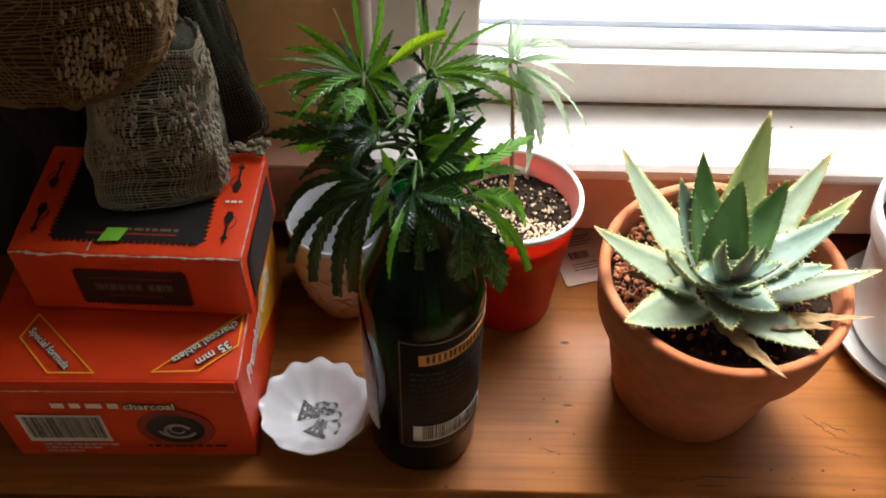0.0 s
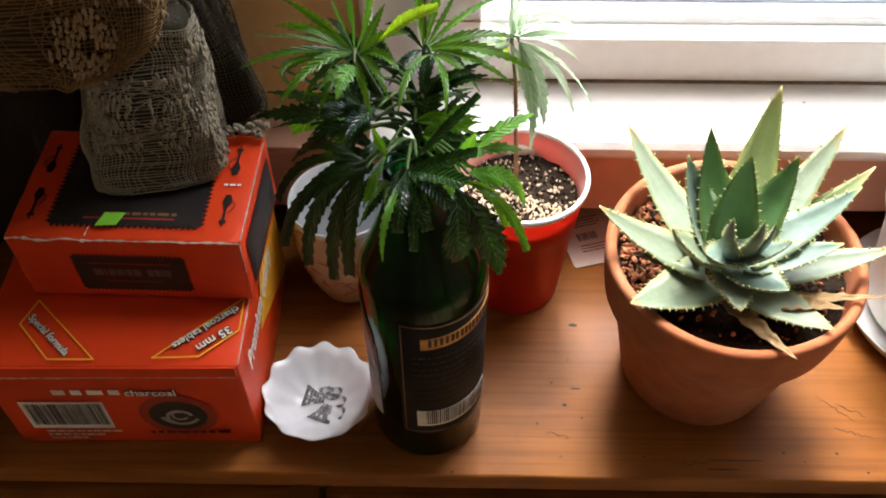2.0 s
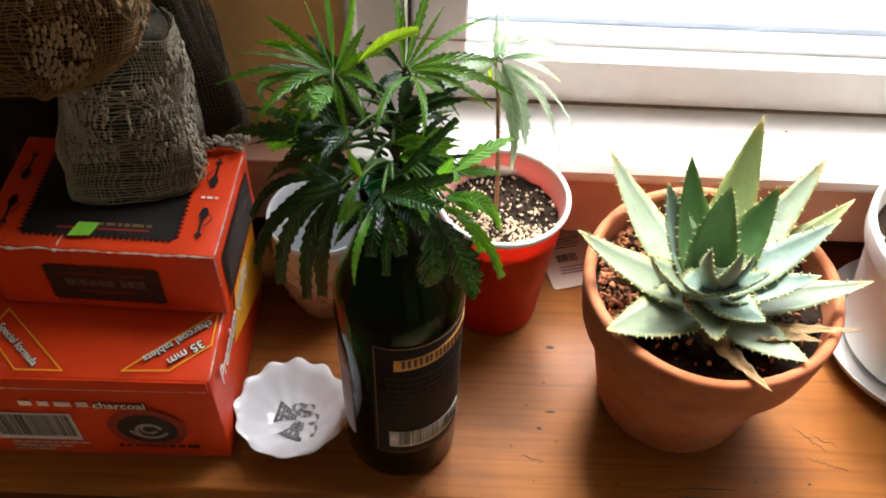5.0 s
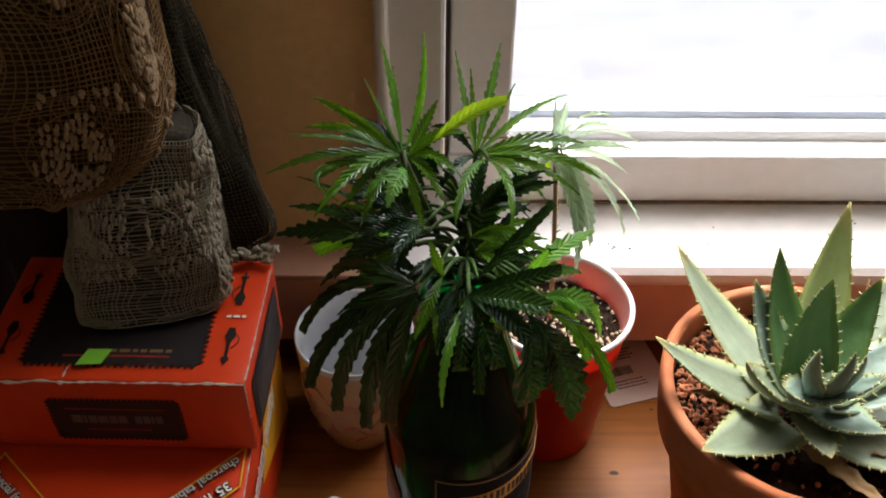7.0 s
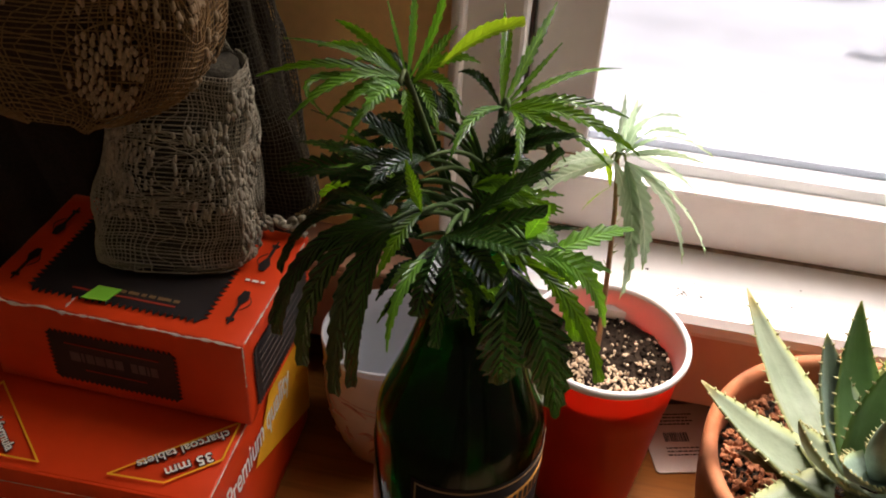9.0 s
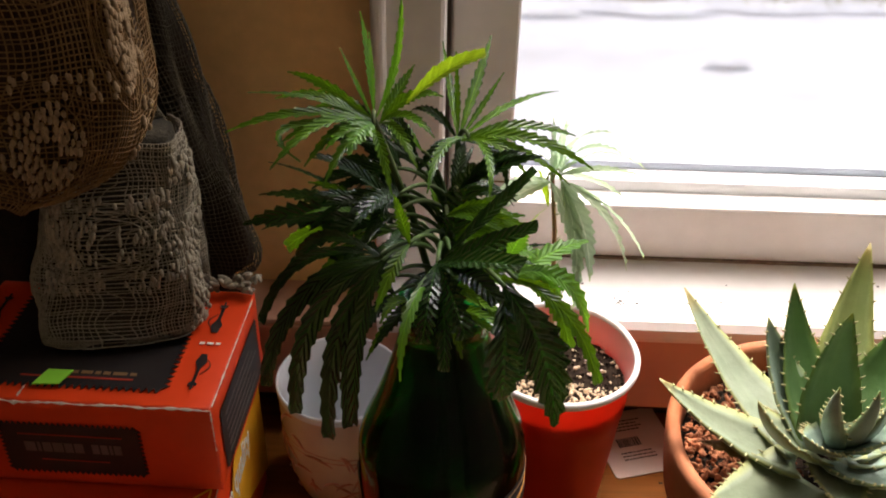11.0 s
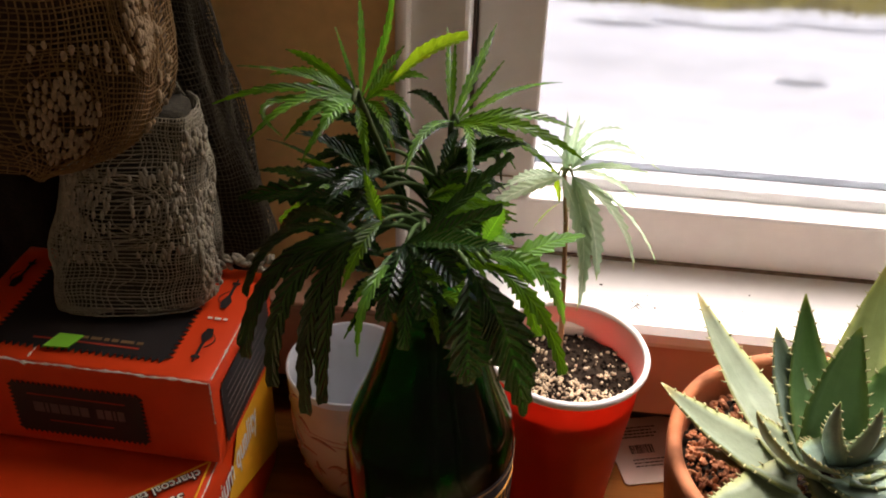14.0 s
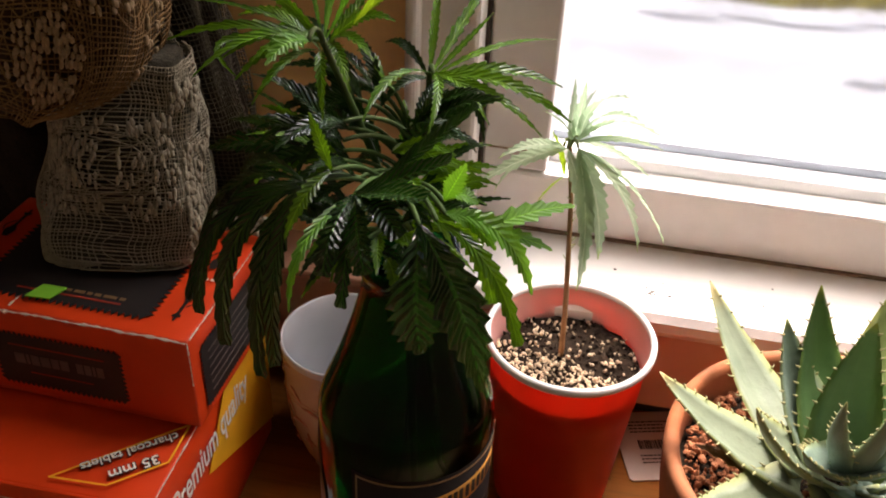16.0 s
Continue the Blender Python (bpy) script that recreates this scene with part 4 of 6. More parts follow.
def strip(points, width, wave, seed):
    """A draped strip along a line of points; u across, v along."""
    pts = [Vector(p) for p in points]
    def surface(u, v, out=0.0):
        f = v * (len(pts) - 1)
        i = min(int(f), len(pts) - 2)
        p = pts[i].lerp(pts[i + 1], f - i)
        d = (pts[i + 1] - pts[i]).normalized()
        side = d.cross(Vector((0, -1, 0))).normalized()
        o = Vector((0, -1, 0))
        return p + side * (u - 0.5) * width + o * (out + wave * math.sin(u * 7 + v * 6 + seed) + wave * 0.6 * math.sin(u * 15 - v * 9))
    return surface


lace(pouch(-0.1010, 0.5180, 0.162, 0.420, 0.0300, 0.0130, (-0.052, 0.004), 0.62, 0.25, 3, 0.10, 3.2), 84, 96, curtain, [], 13, 0.00030, mats=(YARN_SHADED, YARN_SHADED), name="trailing_fold", lining=CLOTH_SHADE_DARK)
lace(strip([(-0.128, 0.497, 0.285), (-0.118, 0.495, 0.25), (-0.112, 0.494, 0.21), (-0.110, 0.493, 0.178)], 0.030, 0.005, 2), 30, 64, curtain, [], 14, 0.0003, closed=False, mats=(YARN_LIT, YARN_LIT), name="side_fold", lining=CLOTH_SHADE_GREY)
fringe = bmesh.new()
rnd = random.Random(21)
for k in range(60):
    p = Vector((-0.112 + 0.040 * rnd.random(), 0.497 + 0.008 * rnd.random(), BOXTOP + 0.002 + 0.007 * rnd.random()))
    add_bobble(fringe, p, Vector((rnd.uniform(-1, 1), rnd.uniform(-0.4, 0.4), rnd.uniform(-0.5, 0.8))).normalized(), 0.006, 0.0016)
part("fringe", fringe, YARN_LIT, curtain, "pale bobbled lace fringe")
# Drape carried down past the ledge so its dark colour shades the corner.
sheet = bmesh.new()
nx, nz = 60, 40
cols = []
for i in range(nx + 1):
    u = i / nx
    col = []
    for j in range(nz + 1):
        v = j / nz
        z = 0.004 + (1.25 - 0.004) * v
        right = -0.158 + 0.066 * max(0.0, min(1.0, 1 - (z - 0.12) / 0.22)) ** 2 - 0.05 * max(0.0, (0.12 - z) / 0.12)
        x = -0.62 + (right + 0.62) * u
        col.append(sheet.verts.new((x, 0.5405 + 0.011 * math.sin(u * 40 + 0.4 * math.sin(v * 5)) + 0.006 * math.sin(u * 95), z)))
    cols.append(col)
for i in range(nx):
    for j in range(nz):
        sheet.faces.new((cols[i][j], cols[i + 1][j], cols[i + 1][j + 1], cols[i][j + 1]))
edge_line = [v.co.copy() for v in cols[-1]]
drape = thing("net_drape", "brown net drape against the wall, shade put into its colour", "curtain")
cloth = part("cloth", sheet, CLOTH_SHADE_DARK, drape)
mod = cloth.modifiers.new("thickness", "SOLIDIFY")
mod.thickness = 0.0012
part("hem", add_tube(bmesh.new(), edge_line, 0.0016, 6), YARN_SHADED, drape, "rolled net hem")

# ---------------------------------------------------------------- small white bowl
def scallop(a, r, z):
    k = (r / 0.039) ** 2
    return r * (1 + 0.032 * k * math.cos(12 * a)), z + 0.0014 * k * math.cos(12 * a)


bowl = thing("scalloped_bowl", "small white porcelain bowl with scalloped rim and grey print", "bowl", (-0.0420, 0.3885, 0.0))
part("body", lathe([(0.0, 0.0035), (0.011, 0.0035), (0.0115, 0.0), (0.0135, 0.0), (0.014, 0.004), (0.023, 0.0095), (0.033, 0.0185), (0.0388, 0.0245), (0.0392, 0.0255), (0.0383, 0.0257), (0.0325, 0.0205), (0.0225, 0.0115), (0.0165, 0.0075), (0.010, 0.0065), (0.0, 0.0063)], 144, scallop), CERAMIC, bowl)
motif = bmesh.new()
rnd = random.Random(14)
seats = itertools.count()


def inked(pts):
    """One flat fleck of print lying on the bowl's inside."""
    cx, cy = sum(p[0] for p in pts) / len(pts), sum(p[1] for p in pts) / len(pts)
    r = math.hypot(cx, cy)
    z = 0.0069 + 0.000004 * next(seats) + max(0.0, r - 0.0095) * 0.16 + max(0.0, r - 0.0165) * 0.4
    plate(pts, 0.00015, Matrix.Translation((0, 0, z)), bm=motif)


def bell(cx, cy, toward, length, mouth):
    """An engraved bell: hatched sides flaring to a dark lip."""
    m = pose(cx, cy, 0, 0, 0, toward)
    def at(s, u):
        half = mouth * (0.34 + 0.10 * math.sin(3.1 * s) + 0.56 * s ** 2.6)
        p = m @ Vector((length * s, u * half, 0))
        return p.x, p.y
    for k in range(7):
        u = -1 + 2 * k / 6
        for j in range(6):
            if rnd.random() < 0.86:
                w = rnd.uniform(0.09, 0.20)
                inked([at(j / 6, u - w), at((j + 0.9) / 6, u - w), at((j + 0.9) / 6, u + w), at(j / 6, u + w)])
    for k in range(8):
        u = -1.1 + 2.2 * k / 8
        inked([at(0.92, u), at(1.08, u), at(1.08, u + 0.25), at(0.92, u + 0.25)])


def ribbon(cx, cy, rx, ry, a0, a1, w):
    pts = [(cx + rx * math.cos(radians(a0 + (a1 - a0) * i / 12)), cy + ry * math.sin(radians(a0 + (a1 - a0) * i / 12))) for i in range(13)]
    for k, (p, q) in enumerate(zip(pts, pts[1:])):
        d = (Vector(q) - Vector(p)).normalized()
        o = Vector((-d.y, d.x)) * w * (0.5 + 0.4 * math.sin(k * 1.3))
        inked([tuple(Vector(p) - o), tuple(Vector(q) - o), tuple(Vector(q) + o), tuple(Vector(p) + o)])


bell(0.0020, 0.0035, 170, 0.0140, 0.0085)
bell(0.0050, -0.0010, 248, 0.0140, 0.0085)
for cx, cy, rx, ry, a0, a1, w in ((0.0025, 0.0105, 0.0040, 0.0026, 0, 320, 0.0017), (0.0100, 0.0095, 0.0038, 0.0030, -150, 170, 0.0015), (0.0130, 0.0015, 0.0042, 0.0042, -120, 140, 0.0015), (0.0140, -0.0080, 0.0030, 0.0060, -100, 110, 0.0013), (0.0060, 0.0050, 0.0030, 0.0020, 0, 330, 0.0013)):
    ribbon(cx, cy, rx, ry, a0, a1, w)
part("print", motif, GREY_PRINT, bowl, "faded grey bell print", smooth=False)

# ---------------------------------------------------------------- white ceramic cup
cup = thing("ceramic_cup", "white ceramic tea cup with brown brush strokes behind the bottle", "cup", (-0.0310, 0.5090, 0.0))
part("body", lathe([(0.0, 0.003), (0.021, 0.003), (0.022, 0.0), (0.0255, 0.0), (0.0262, 0.004), (0.031, 0.014), (0.0352, 0.032), (0.0372, 0.055), (0.0384, 0.080), (0.0388, 0.0905)], 72), CUP_GLAZE, cup, "beige glaze with brown strokes")
part("lining", lathe([(0.0388, 0.0905), (0.0390, 0.0945), (0.0383, 0.0958), (0.0370, 0.0945), (0.0358, 0.078), (0.0345, 0.052), (0.0322, 0.032), (0.027, 0.014), (0.018, 0.008), (0.0, 0.007)], 72), CERAMIC, cup, "white glazed rim and inside")
strokes = bmesh.new()
rnd = random.Random(8)


def cup_r(z):
    pts = [(0.004, 0.0262), (0.014, 0.031), (0.032, 0.0352), (0.055, 0.0372), (0.080, 0.0384), (0.095, 0.0390)]
    for (z0, r0), (z1, r1) in zip(pts, pts[1:]):
        if z <= z1:
            return r0 + (r1 - r0) * (z - z0) / (z1 - z0)
    return 0.039


for k in range(80):
    a0, z0 = rnd.uniform(0, 6.28), rnd.uniform(0.018, 0.074)
    da, dzz = rnd.uniform(-0.5, 0.5), rnd.uniform(-0.022, 0.022)
    pts = []
    for t in range(8):
        s = t / 7
        z = min(0.088, max(0.008, z0 + dzz * s + 0.004 * math.sin(3 * s)))
        a = a0 + da * s
        r = cup_r(z) + 0.0001
        pts.append((r * math.cos(a), r * math.sin(a), z))
    add_tube(strokes, pts, lambda t: 0.0011 * math.sin(math.pi * (0.08 + 0.84 * t)), 5)
for z in (0.062, 0.058):
    add_tube(strokes, [(cup_r(z) * math.cos(6.2832 * i / 48), cup_r(z) * math.sin(6.2832 * i / 48), z + 0.003 * math.sin(6.2832 * i / 24)) for i in range(49)], 0.0005, 4)
part("brush_print", strokes, CERAMIC_PRINT, cup, "red-brown brush strokes")

# ---------------------------------------------------------------- red cup with seedling
rcup = thing("plastic_cup", "red plastic cup with white rim and lining, full of soil", "cup", (0.1000, 0.5080, 0.0))


def cup_wall(z):
    return 0.0345 + (0.0452 - 0.0345) * z / 0.122


part("shell", lathe([(0.0, 0.003), (0.0325, 0.003), (0.0335, 0.0), (0.0345, 0.0015)] + [(cup_wall(z) + (0.0004 if 0.085 < z < 0.098 else 0), z) for z in (0.01, 0.03, 0.05, 0.07, 0.084, 0.086, 0.097, 0.099, 0.112, 0.120)], 96), RED_PLASTIC, rcup, "translucent red plastic")
part("lining", lathe([(cup_wall(0.120) - 0.0003, 0.1215), (cup_wall(0.112) - 0.0006, 0.112), (cup_wall(0.109) - 0.0014, 0.109), (cup_wall(0.102) - 0.0009, 0.102), (cup_wall(0.099) - 0.0016, 0.099), (cup_wall(0.08) - 0.0012, 0.08)], 96), CUP_INSIDE, rcup, "white ridged lining, tinted pink for light through the red")
part("rim", lathe([(0.0449, 0.1185), (0.0466, 0.1185), (0.0478, 0.1200), (0.0480, 0.1222), (0.0469, 0.1240), (0.0452, 0.1238), (0.0444, 0.1222)], 96, close=True), CUP_RIM, rcup, "rolled white rim")


def soil_disc(radius, z, amp, seed, n=56):
    bm = bmesh.new()
    off = Vector((seed * 3.1, seed * 1.7, 0))
    rings = [[bm.verts.new((0, 0, z))]]
    for j in range(1, 25):
        r = radius * j / 24
        rings.append([bm.verts.new((r * math.cos(6.2832 * i / n), r * math.sin(6.2832 * i / n), z + amp * noise.noise(Vector((r * math.cos(6.2832 * i / n), r * math.sin(6.2832 * i / n), 0)) * 90 + off) + amp * 0.6 * noise.noise(Vector((r * math.cos(6.2832 * i / n), r * math.sin(6.2832 * i / n), 0)) * 260 + off))) for i in range(n)])
    for a, b in zip(rings, rings[1:]):
        for i in range(n):
            bm.faces.new(list(dict.fromkeys((a[i % len(a)], a[(i + 1) % n % len(a)], b[(i + 1) % n], b[i]))))
    return bm


def crumbs(count, radius, z, lo, hi, seed, squash=0.7, bias=None):
    bm = bmesh.new()
    rnd = random.Random(seed)
    for _ in range(count):
        while True:
            a, r = rnd.uniform(0, 6.2832), radius * math.sqrt(rnd.random())
            x, y = r * math.cos(a), r * math.sin(a)
            if bias is None or rnd.random() < bias(x / radius, y / radius):
                break
        s = lo * (hi / lo) ** rnd.random()
        vs = bmesh.ops.create_icosphere(bm, subdivisions=1, radius=s)["verts"]
        e = Euler((rnd.uniform(0, 6), rnd.uniform(0, 6), rnd.uniform(0, 6))).to_matrix()
        k = Vector((rnd.uniform(0.7, 1.3), rnd.uniform(0.7, 1.3), squash))
        for v in vs:
            v.co = e @ Vector((v.co.x * k.x, v.co.y * k.y, v.co.z * k.z)) * rnd.uniform(0.85, 1.15) + Vector((x, y, z + s * 0.25))
    return bm


rs = thing("potting_soil", "dark potting soil strewn with cream perlite in the red cup", "soil", (0.1000, 0.5080, 0.0))
part("earth", soil_disc(cup_wall(0.100) - 0.0016, 0.1010, 0.0022, 1), SOIL, rs)
part("earth_mass", lathe([(0.0, 0.004), (0.0290, 0.004)] + [(cup_wall(z) - 0.0013, z) for z in (0.01, 0.05, 0.08, 0.0985)], 64), SOIL, rs)
part("loose_earth", crumbs(420, 0.0415, 0.1015, 0.0005, 0.0018, 3), SOIL, rs, smooth=False, kind="stuff")
part("perlite", crumbs(980, 0.0418, 0.1020, 0.0004, 0.0017, 4, bias=lambda x, y: 0.9 if y < -0.05 - 0.3 * x else 0.16), PERLITE, rs, "cream perlite grains", smooth=False, kind="stuff")


def leaflet(bm, base, tip, width, sag=0.1, up=(0, 0, 1), fold=0.25, teeth=9, twist=0.0, curl=0.0, mi=0, tooth=0.25):
    """One serrated leaflet from base to tip; sag bows it against up, fold lifts its margins."""
    base, tip, up = Vector(base), Vector(tip), Vector(up)
    d = tip - base
    length = d.length
    side = d.cross(up)
    if side.length < 1e-5:
        side = d.cross(Vector((0.3, -1, 0.2)))
    side.normalize()
    nrm = side.cross(d).normalized()
    if twist:
        q = Matrix.Rotation(twist, 3, d.normalized())
        side, nrm = q @ side, q @ nrm
    uvl = bm.loops.layers.uv.verify()
    rows = []
    n = teeth * 2 + 1
    for i in range(n + 1):
        s = i / n
        c = base + d * s + nrm * (4 * s * (1 - s)) * sag * length + side * curl * length * math.sin(math.pi * s) + nrm * (-curl * length * s * s * 0.4)
        env = (math.sin(math.pi * min(1, s ** 0.75)) ** 0.85) * (1 - 0.25 * s) if 0 < s < 1 else 0.0
        w = width * 0.5 * env
        if i % 2 and 0 < i < n:
            w *= 1 + tooth
            shift = d * (0.6 / n)
        else:
            w *= 1 - tooth * 0.5
            shift = Vector((0, 0, 0))
        w = max(w, 0.0002)
        row = []
        for k, f in enumerate((-1.0, -0.5, 0.0, 0.5, 1.0)):
            p = c + side * w * f + nrm * (abs(f) * fold * w) + (shift if abs(f) == 1 else shift * 0.4)
            p += nrm * 0.06 * w * math.sin(i * 2.1 + k)
            row.append((bm.verts.new(p), (s, 0.5 + f * 0.5)))
        rows.append(row)
    for a, b in zip(rows, rows[1:]):
        for k in range(4):
            quad = (a[k], a[k + 1], b[k + 1], b[k])
            f = bm.faces.new([q[0] for q in quad])
            f.material_index = mi
            for loop, q in zip(f.loops, quad):
                loop[uvl].uv = q[1]


def palmate(parent, node, tips, width, mat, petiole=None, sag=0.12, fold=0.25, teeth=9, label="", seed=0, up=(0, 0, 1)):
    """One hand-shaped leaf: leaflets from the node to each tip, with a petiole to the stem."""
    rnd = random.Random(seed)
    bm = bmesh.new()
    for t in tips:
        L = (Vector(t) - Vector(node)).length
        leaflet(bm, node, t, width * 0.84 * rnd.uniform(0.8, 1.2) * min(1.2, 0.55 + L / 0.09), sag * rnd.uniform(0.6, 1.5), up, fold * rnd.uniform(0.6, 1.4), teeth, rnd.uniform(-0.35, 0.35), rnd.uniform(-0.06, 0.06))
    leaf = part("leaf", bm, mat, parent, label)
    if petiole:
        part("petiole", add_tube(bmesh.new(), arc(petiole, node, (0, 0, 0.004), 8), 0.0009, 6, taper=0.7), SEED_STEM, leaf)
    return leaf


seedling = thing("seedling", "young seedling with bare stem and drooping leaves in the red cup", "plant", (0.0965, 0.5290, 0.1000))
S0 = Vector((0.0965, 0.5290, 0.1000))
def sl(x, y, z):
    k = max(0.0, (z - 0.100) / 0.1285)
    return Vector((x - 0.0013 * k, y - 0.0150, z + 0.0110 * k)) - S0
stem_pts = [sl(0.0965, 0.5290, 0.098), sl(0.0955, 0.528, 0.13), sl(0.0935, 0.526, 0.165), sl(0.0912, 0.523, 0.20), sl(0.0876, 0.521, 0.229)]
part("stem", add_tube(bmesh.new(), stem_pts, lambda t: 0.0017 - 0.0006 * t, 8), STEM_BROWN, seedling, "brown woody stem")
stubs = bmesh.new()
rnd = random.Random(4)
for k in range(16):
    t = rnd.uniform(0.45, 0.95)
    i = min(int(t * 4), 3)
    p = stem_pts[i].lerp(stem_pts[i + 1], t * 4 - i)
    a = rnd.uniform(0, 6.28)
    add_tube(stubs, [p, p + Vector((math.cos(a) * 0.004, math.sin(a) * 0.004, 0.003))], 0.0005, 4, taper=0.4)
part("leaf_stub_row", stubs, SEED_STEM, seedling)
N = sl(0.0876, 0.5209, 0.2285)
palmate(seedling, N + Vector((0.004, -0.004, 0.002)), [sl(0.1000, 0.488, 0.172), sl(0.125, 0.490, 0.196), sl(0.1399, 0.5121, 0.1876), sl(0.108, 0.493, 0.188)], 0.0100, SEED_LEAF, N, 0.10, 0.2, 10, "green leaf paled for window glare, with a yellow tip", 1)
palmate(seedling, N + Vector((0.004, 0.002, 0.003)), [sl(0.1323, 0.5054, 0.2436), sl(0.1120, 0.5000, 0.2640), sl(0.1290, 0.5180, 0.2180), sl(0.119, 0.508, 0.250)], 0.0088, SEED_LEAF, N, 0.14, 0.2, 9, "", 2)
palmate(seedling, N + Vector((-0.003, -0.002, 0.001)), [sl(0.0530, 0.510, 0.205), sl(0.058, 0.520, 0.222)], 0.0100, SEED_LEAF, N, 0.12, 0.2, 9, "", 3)
palmate(seedling, N, [sl(0.0965, 0.544, 0.2472), sl(0.0860, 0.528, 0.258), sl(0.092, 0.515, 0.262)], 0.0062, SEED_LEAF, None, 0.05, 0.3, 7, "upright young leaves", 4)
palmate(seedling, N + Vector((-0.001, -0.001, -0.016)), [sl(0.0790, 0.5150, 0.238), sl(0.074, 0.523, 0.196)], 0.0060, LEAF_YELLOW, None, 0.05, 0.2, 5, "small yellow-green leaf", 5)

palmate(seedling, N + Vector((-0.001, -0.004, 0.001)), [sl(0.0460, 0.505, 0.2103), sl(0.0560, 0.498, 0.2300), sl(0.1020, 0.490, 0.1850)], 0.0105, SEED_LEAF, N, 0.10, 0.2, 10, "", 6)
palmate(seedling, N + Vector((0.002, -0.001, 0.003)), [sl(0.0740, 0.508, 0.2500), sl(0.1150, 0.500, 0.2560), sl(0.1305, 0.508, 0.2380)], 0.0075, SEED_LEAF, None, 0.10, 0.2, 9, "", 7)

# ---------------------------------------------------------------- green bottle
bottle = thing("glass_bottle", "dark green glass bottle with dark paper labels, holding cuttings in water", "bottle", (0.0348, 0.3875, 0.0))
R = 0.0380
outer = [(0.0, 0.004), (0.026, 0.002), (0.033, 0.0), (0.0362, 0.002), (R, 0.007), (R, 0.168), (0.0376, 0.173), (0.0364, 0.178), (0.0346, 0.183), (0.0318, 0.190), (0.0288, 0.198), (0.0258, 0.207), (0.0230, 0.216), (0.0205, 0.225), (0.0186, 0.234), (0.0178, 0.2400), (0.0194, 0.2412), (0.0197, 0.2470), (0.0190, 0.2510), (0.0174, 0.2520)]
inner = [(0.0148, 0.2510), (0.0146, 0.240), (0.0156, 0.234), (0.0175, 0.225), (0.0200, 0.216), (0.0228, 0.207), (0.0257, 0.198), (0.0287, 0.190), (0.0314, 0.183), (0.0332, 0.178), (0.0343, 0.173), (0.0346, 0.168), (0.0342, 0.012), (0.030, 0.008), (0.0, 0.009)]
part("glass", lathe(outer + inner, 96), BOTTLE_GLASS, bottle, "dark green glass")
part("water", lathe([(0.0, 0.0095), (0.0295, 0.0085), (0.0337, 0.0125), (0.0337, 0.120), (0.0, 0.1201)], 72), WATER, bottle, "cloudy green water")


def wrap(a0, a1, z0, z1, r, n=28, m=1, zfun=None, bm=None):
    """A curved label on the bottle between two angles."""
    bm = bm or bmesh.new()
    vs = []
    for i in range(n + 1):
        a = a0 + (a1 - a0) * i / n
        za, zb = (zfun(i / n) if zfun else (z0, z1))
        vs.append([[bm.verts.new((rr * math.cos(a), rr * math.sin(a), z)) for z in (za, zb)] for rr in (r, r + 0.00015)])
    for i in range(n):
        for q in ((0, 0, 0, 1), (1, 0, 1, 1)):
            bm.faces.new((vs[i][q[0]][0], vs[i + 1][q[0]][0], vs[i + 1][q[0]][1], vs[i][q[0]][1]))
        for e in (0, 1):
            bm.faces.new((vs[i][0][e], vs[i + 1][0][e], vs[i + 1][1][e], vs[i][1][e]))
    return bm


A0, A1 = radians(-112), radians(6)
label = part("back_label", wrap(A0, A1, 0.018, 0.142, R + 0.0002), LABEL_BLACK, bottle, "dark brown back label with gold border", smooth=True)
label.location.z = 0.020
edge = bmesh.new()
for z0, z1 in ((0.0205, 0.0213), (0.1392, 0.1402)):
    wrap(A0 + 0.05, A1 - 0.05, z0, z1, R + 0.0005, bm=edge)
for a in (A0 + 0.05, A1 - 0.07):
    wrap(a, a + 0.02, 0.0205, 0.1402, R + 0.0005, 2, bm=edge)
wrap(A1 - 0.02, A1 + 0.04, 0.018, 0.143, R + 0.0006, 3, bm=edge)
part("label_border", edge, LABEL_GOLD, label, smooth=True)
part("banner", wrap(A0 + 0.36, A1 - 0.16, 0, 0, R + 0.0006, zfun=lambda t: (0.1175 + 0.006 * t, 0.1285 + 0.006 * t)), LABEL_ORANGE, label, "orange printed banner")
ban = bmesh.new()
rnd = random.Random(17)
a = A0 + 0.48
while a < A1 - 0.26:
    wrap(a, a + 0.05, 0, 0, R + 0.0009, 2, bm=ban, zfun=lambda t: (0.1195 + 0.006 * (a - A0) / 2, 0.1268 + 0.006 * (a - A0) / 2))
    a += rnd.choice((0.075, 0.09))
part("banner_bars", ban, INK, label, smooth=False)
txt = bmesh.new()
for k in range(9):
    a = A0 + 0.22
    z = 0.108 - 0.0062 * k
    while a < A1 - 0.28:
        w = rnd.uniform(0.04, 0.14)
        wrap(a, min(a + w, A1 - 0.22), z, z + 0.0017, R + 0.0006, 3, bm=txt)
        a += w + 0.035
part("small_print", txt, LABEL_FAINT, label, "faint brown printed bars", smooth=False)
part("barcode_panel", wrap(A0 + 0.26, A1 - 0.35, 0.0285, 0.0475, R + 0.0006), LABEL_WHITE, label, "white barcode panel")
codes = bmesh.new()
a = A0 + 0.42
while a < A1 - 0.42:
    w = rnd.choice((0.008, 0.014, 0.022))
    wrap(a, a + w, 0.031, 0.0475, R + 0.0009, 1, bm=codes)
    a += w + rnd.choice((0.012, 0.018, 0.026))
part("barcode", codes, INK, label, smooth=False, kind="stuff")
front = part("front_label", wrap(radians(152), radians(222), 0.030, 0.112, R + 0.0002), FRONT_PAPER, bottle, "pale front label with a picture")
front.location.z = 0.010
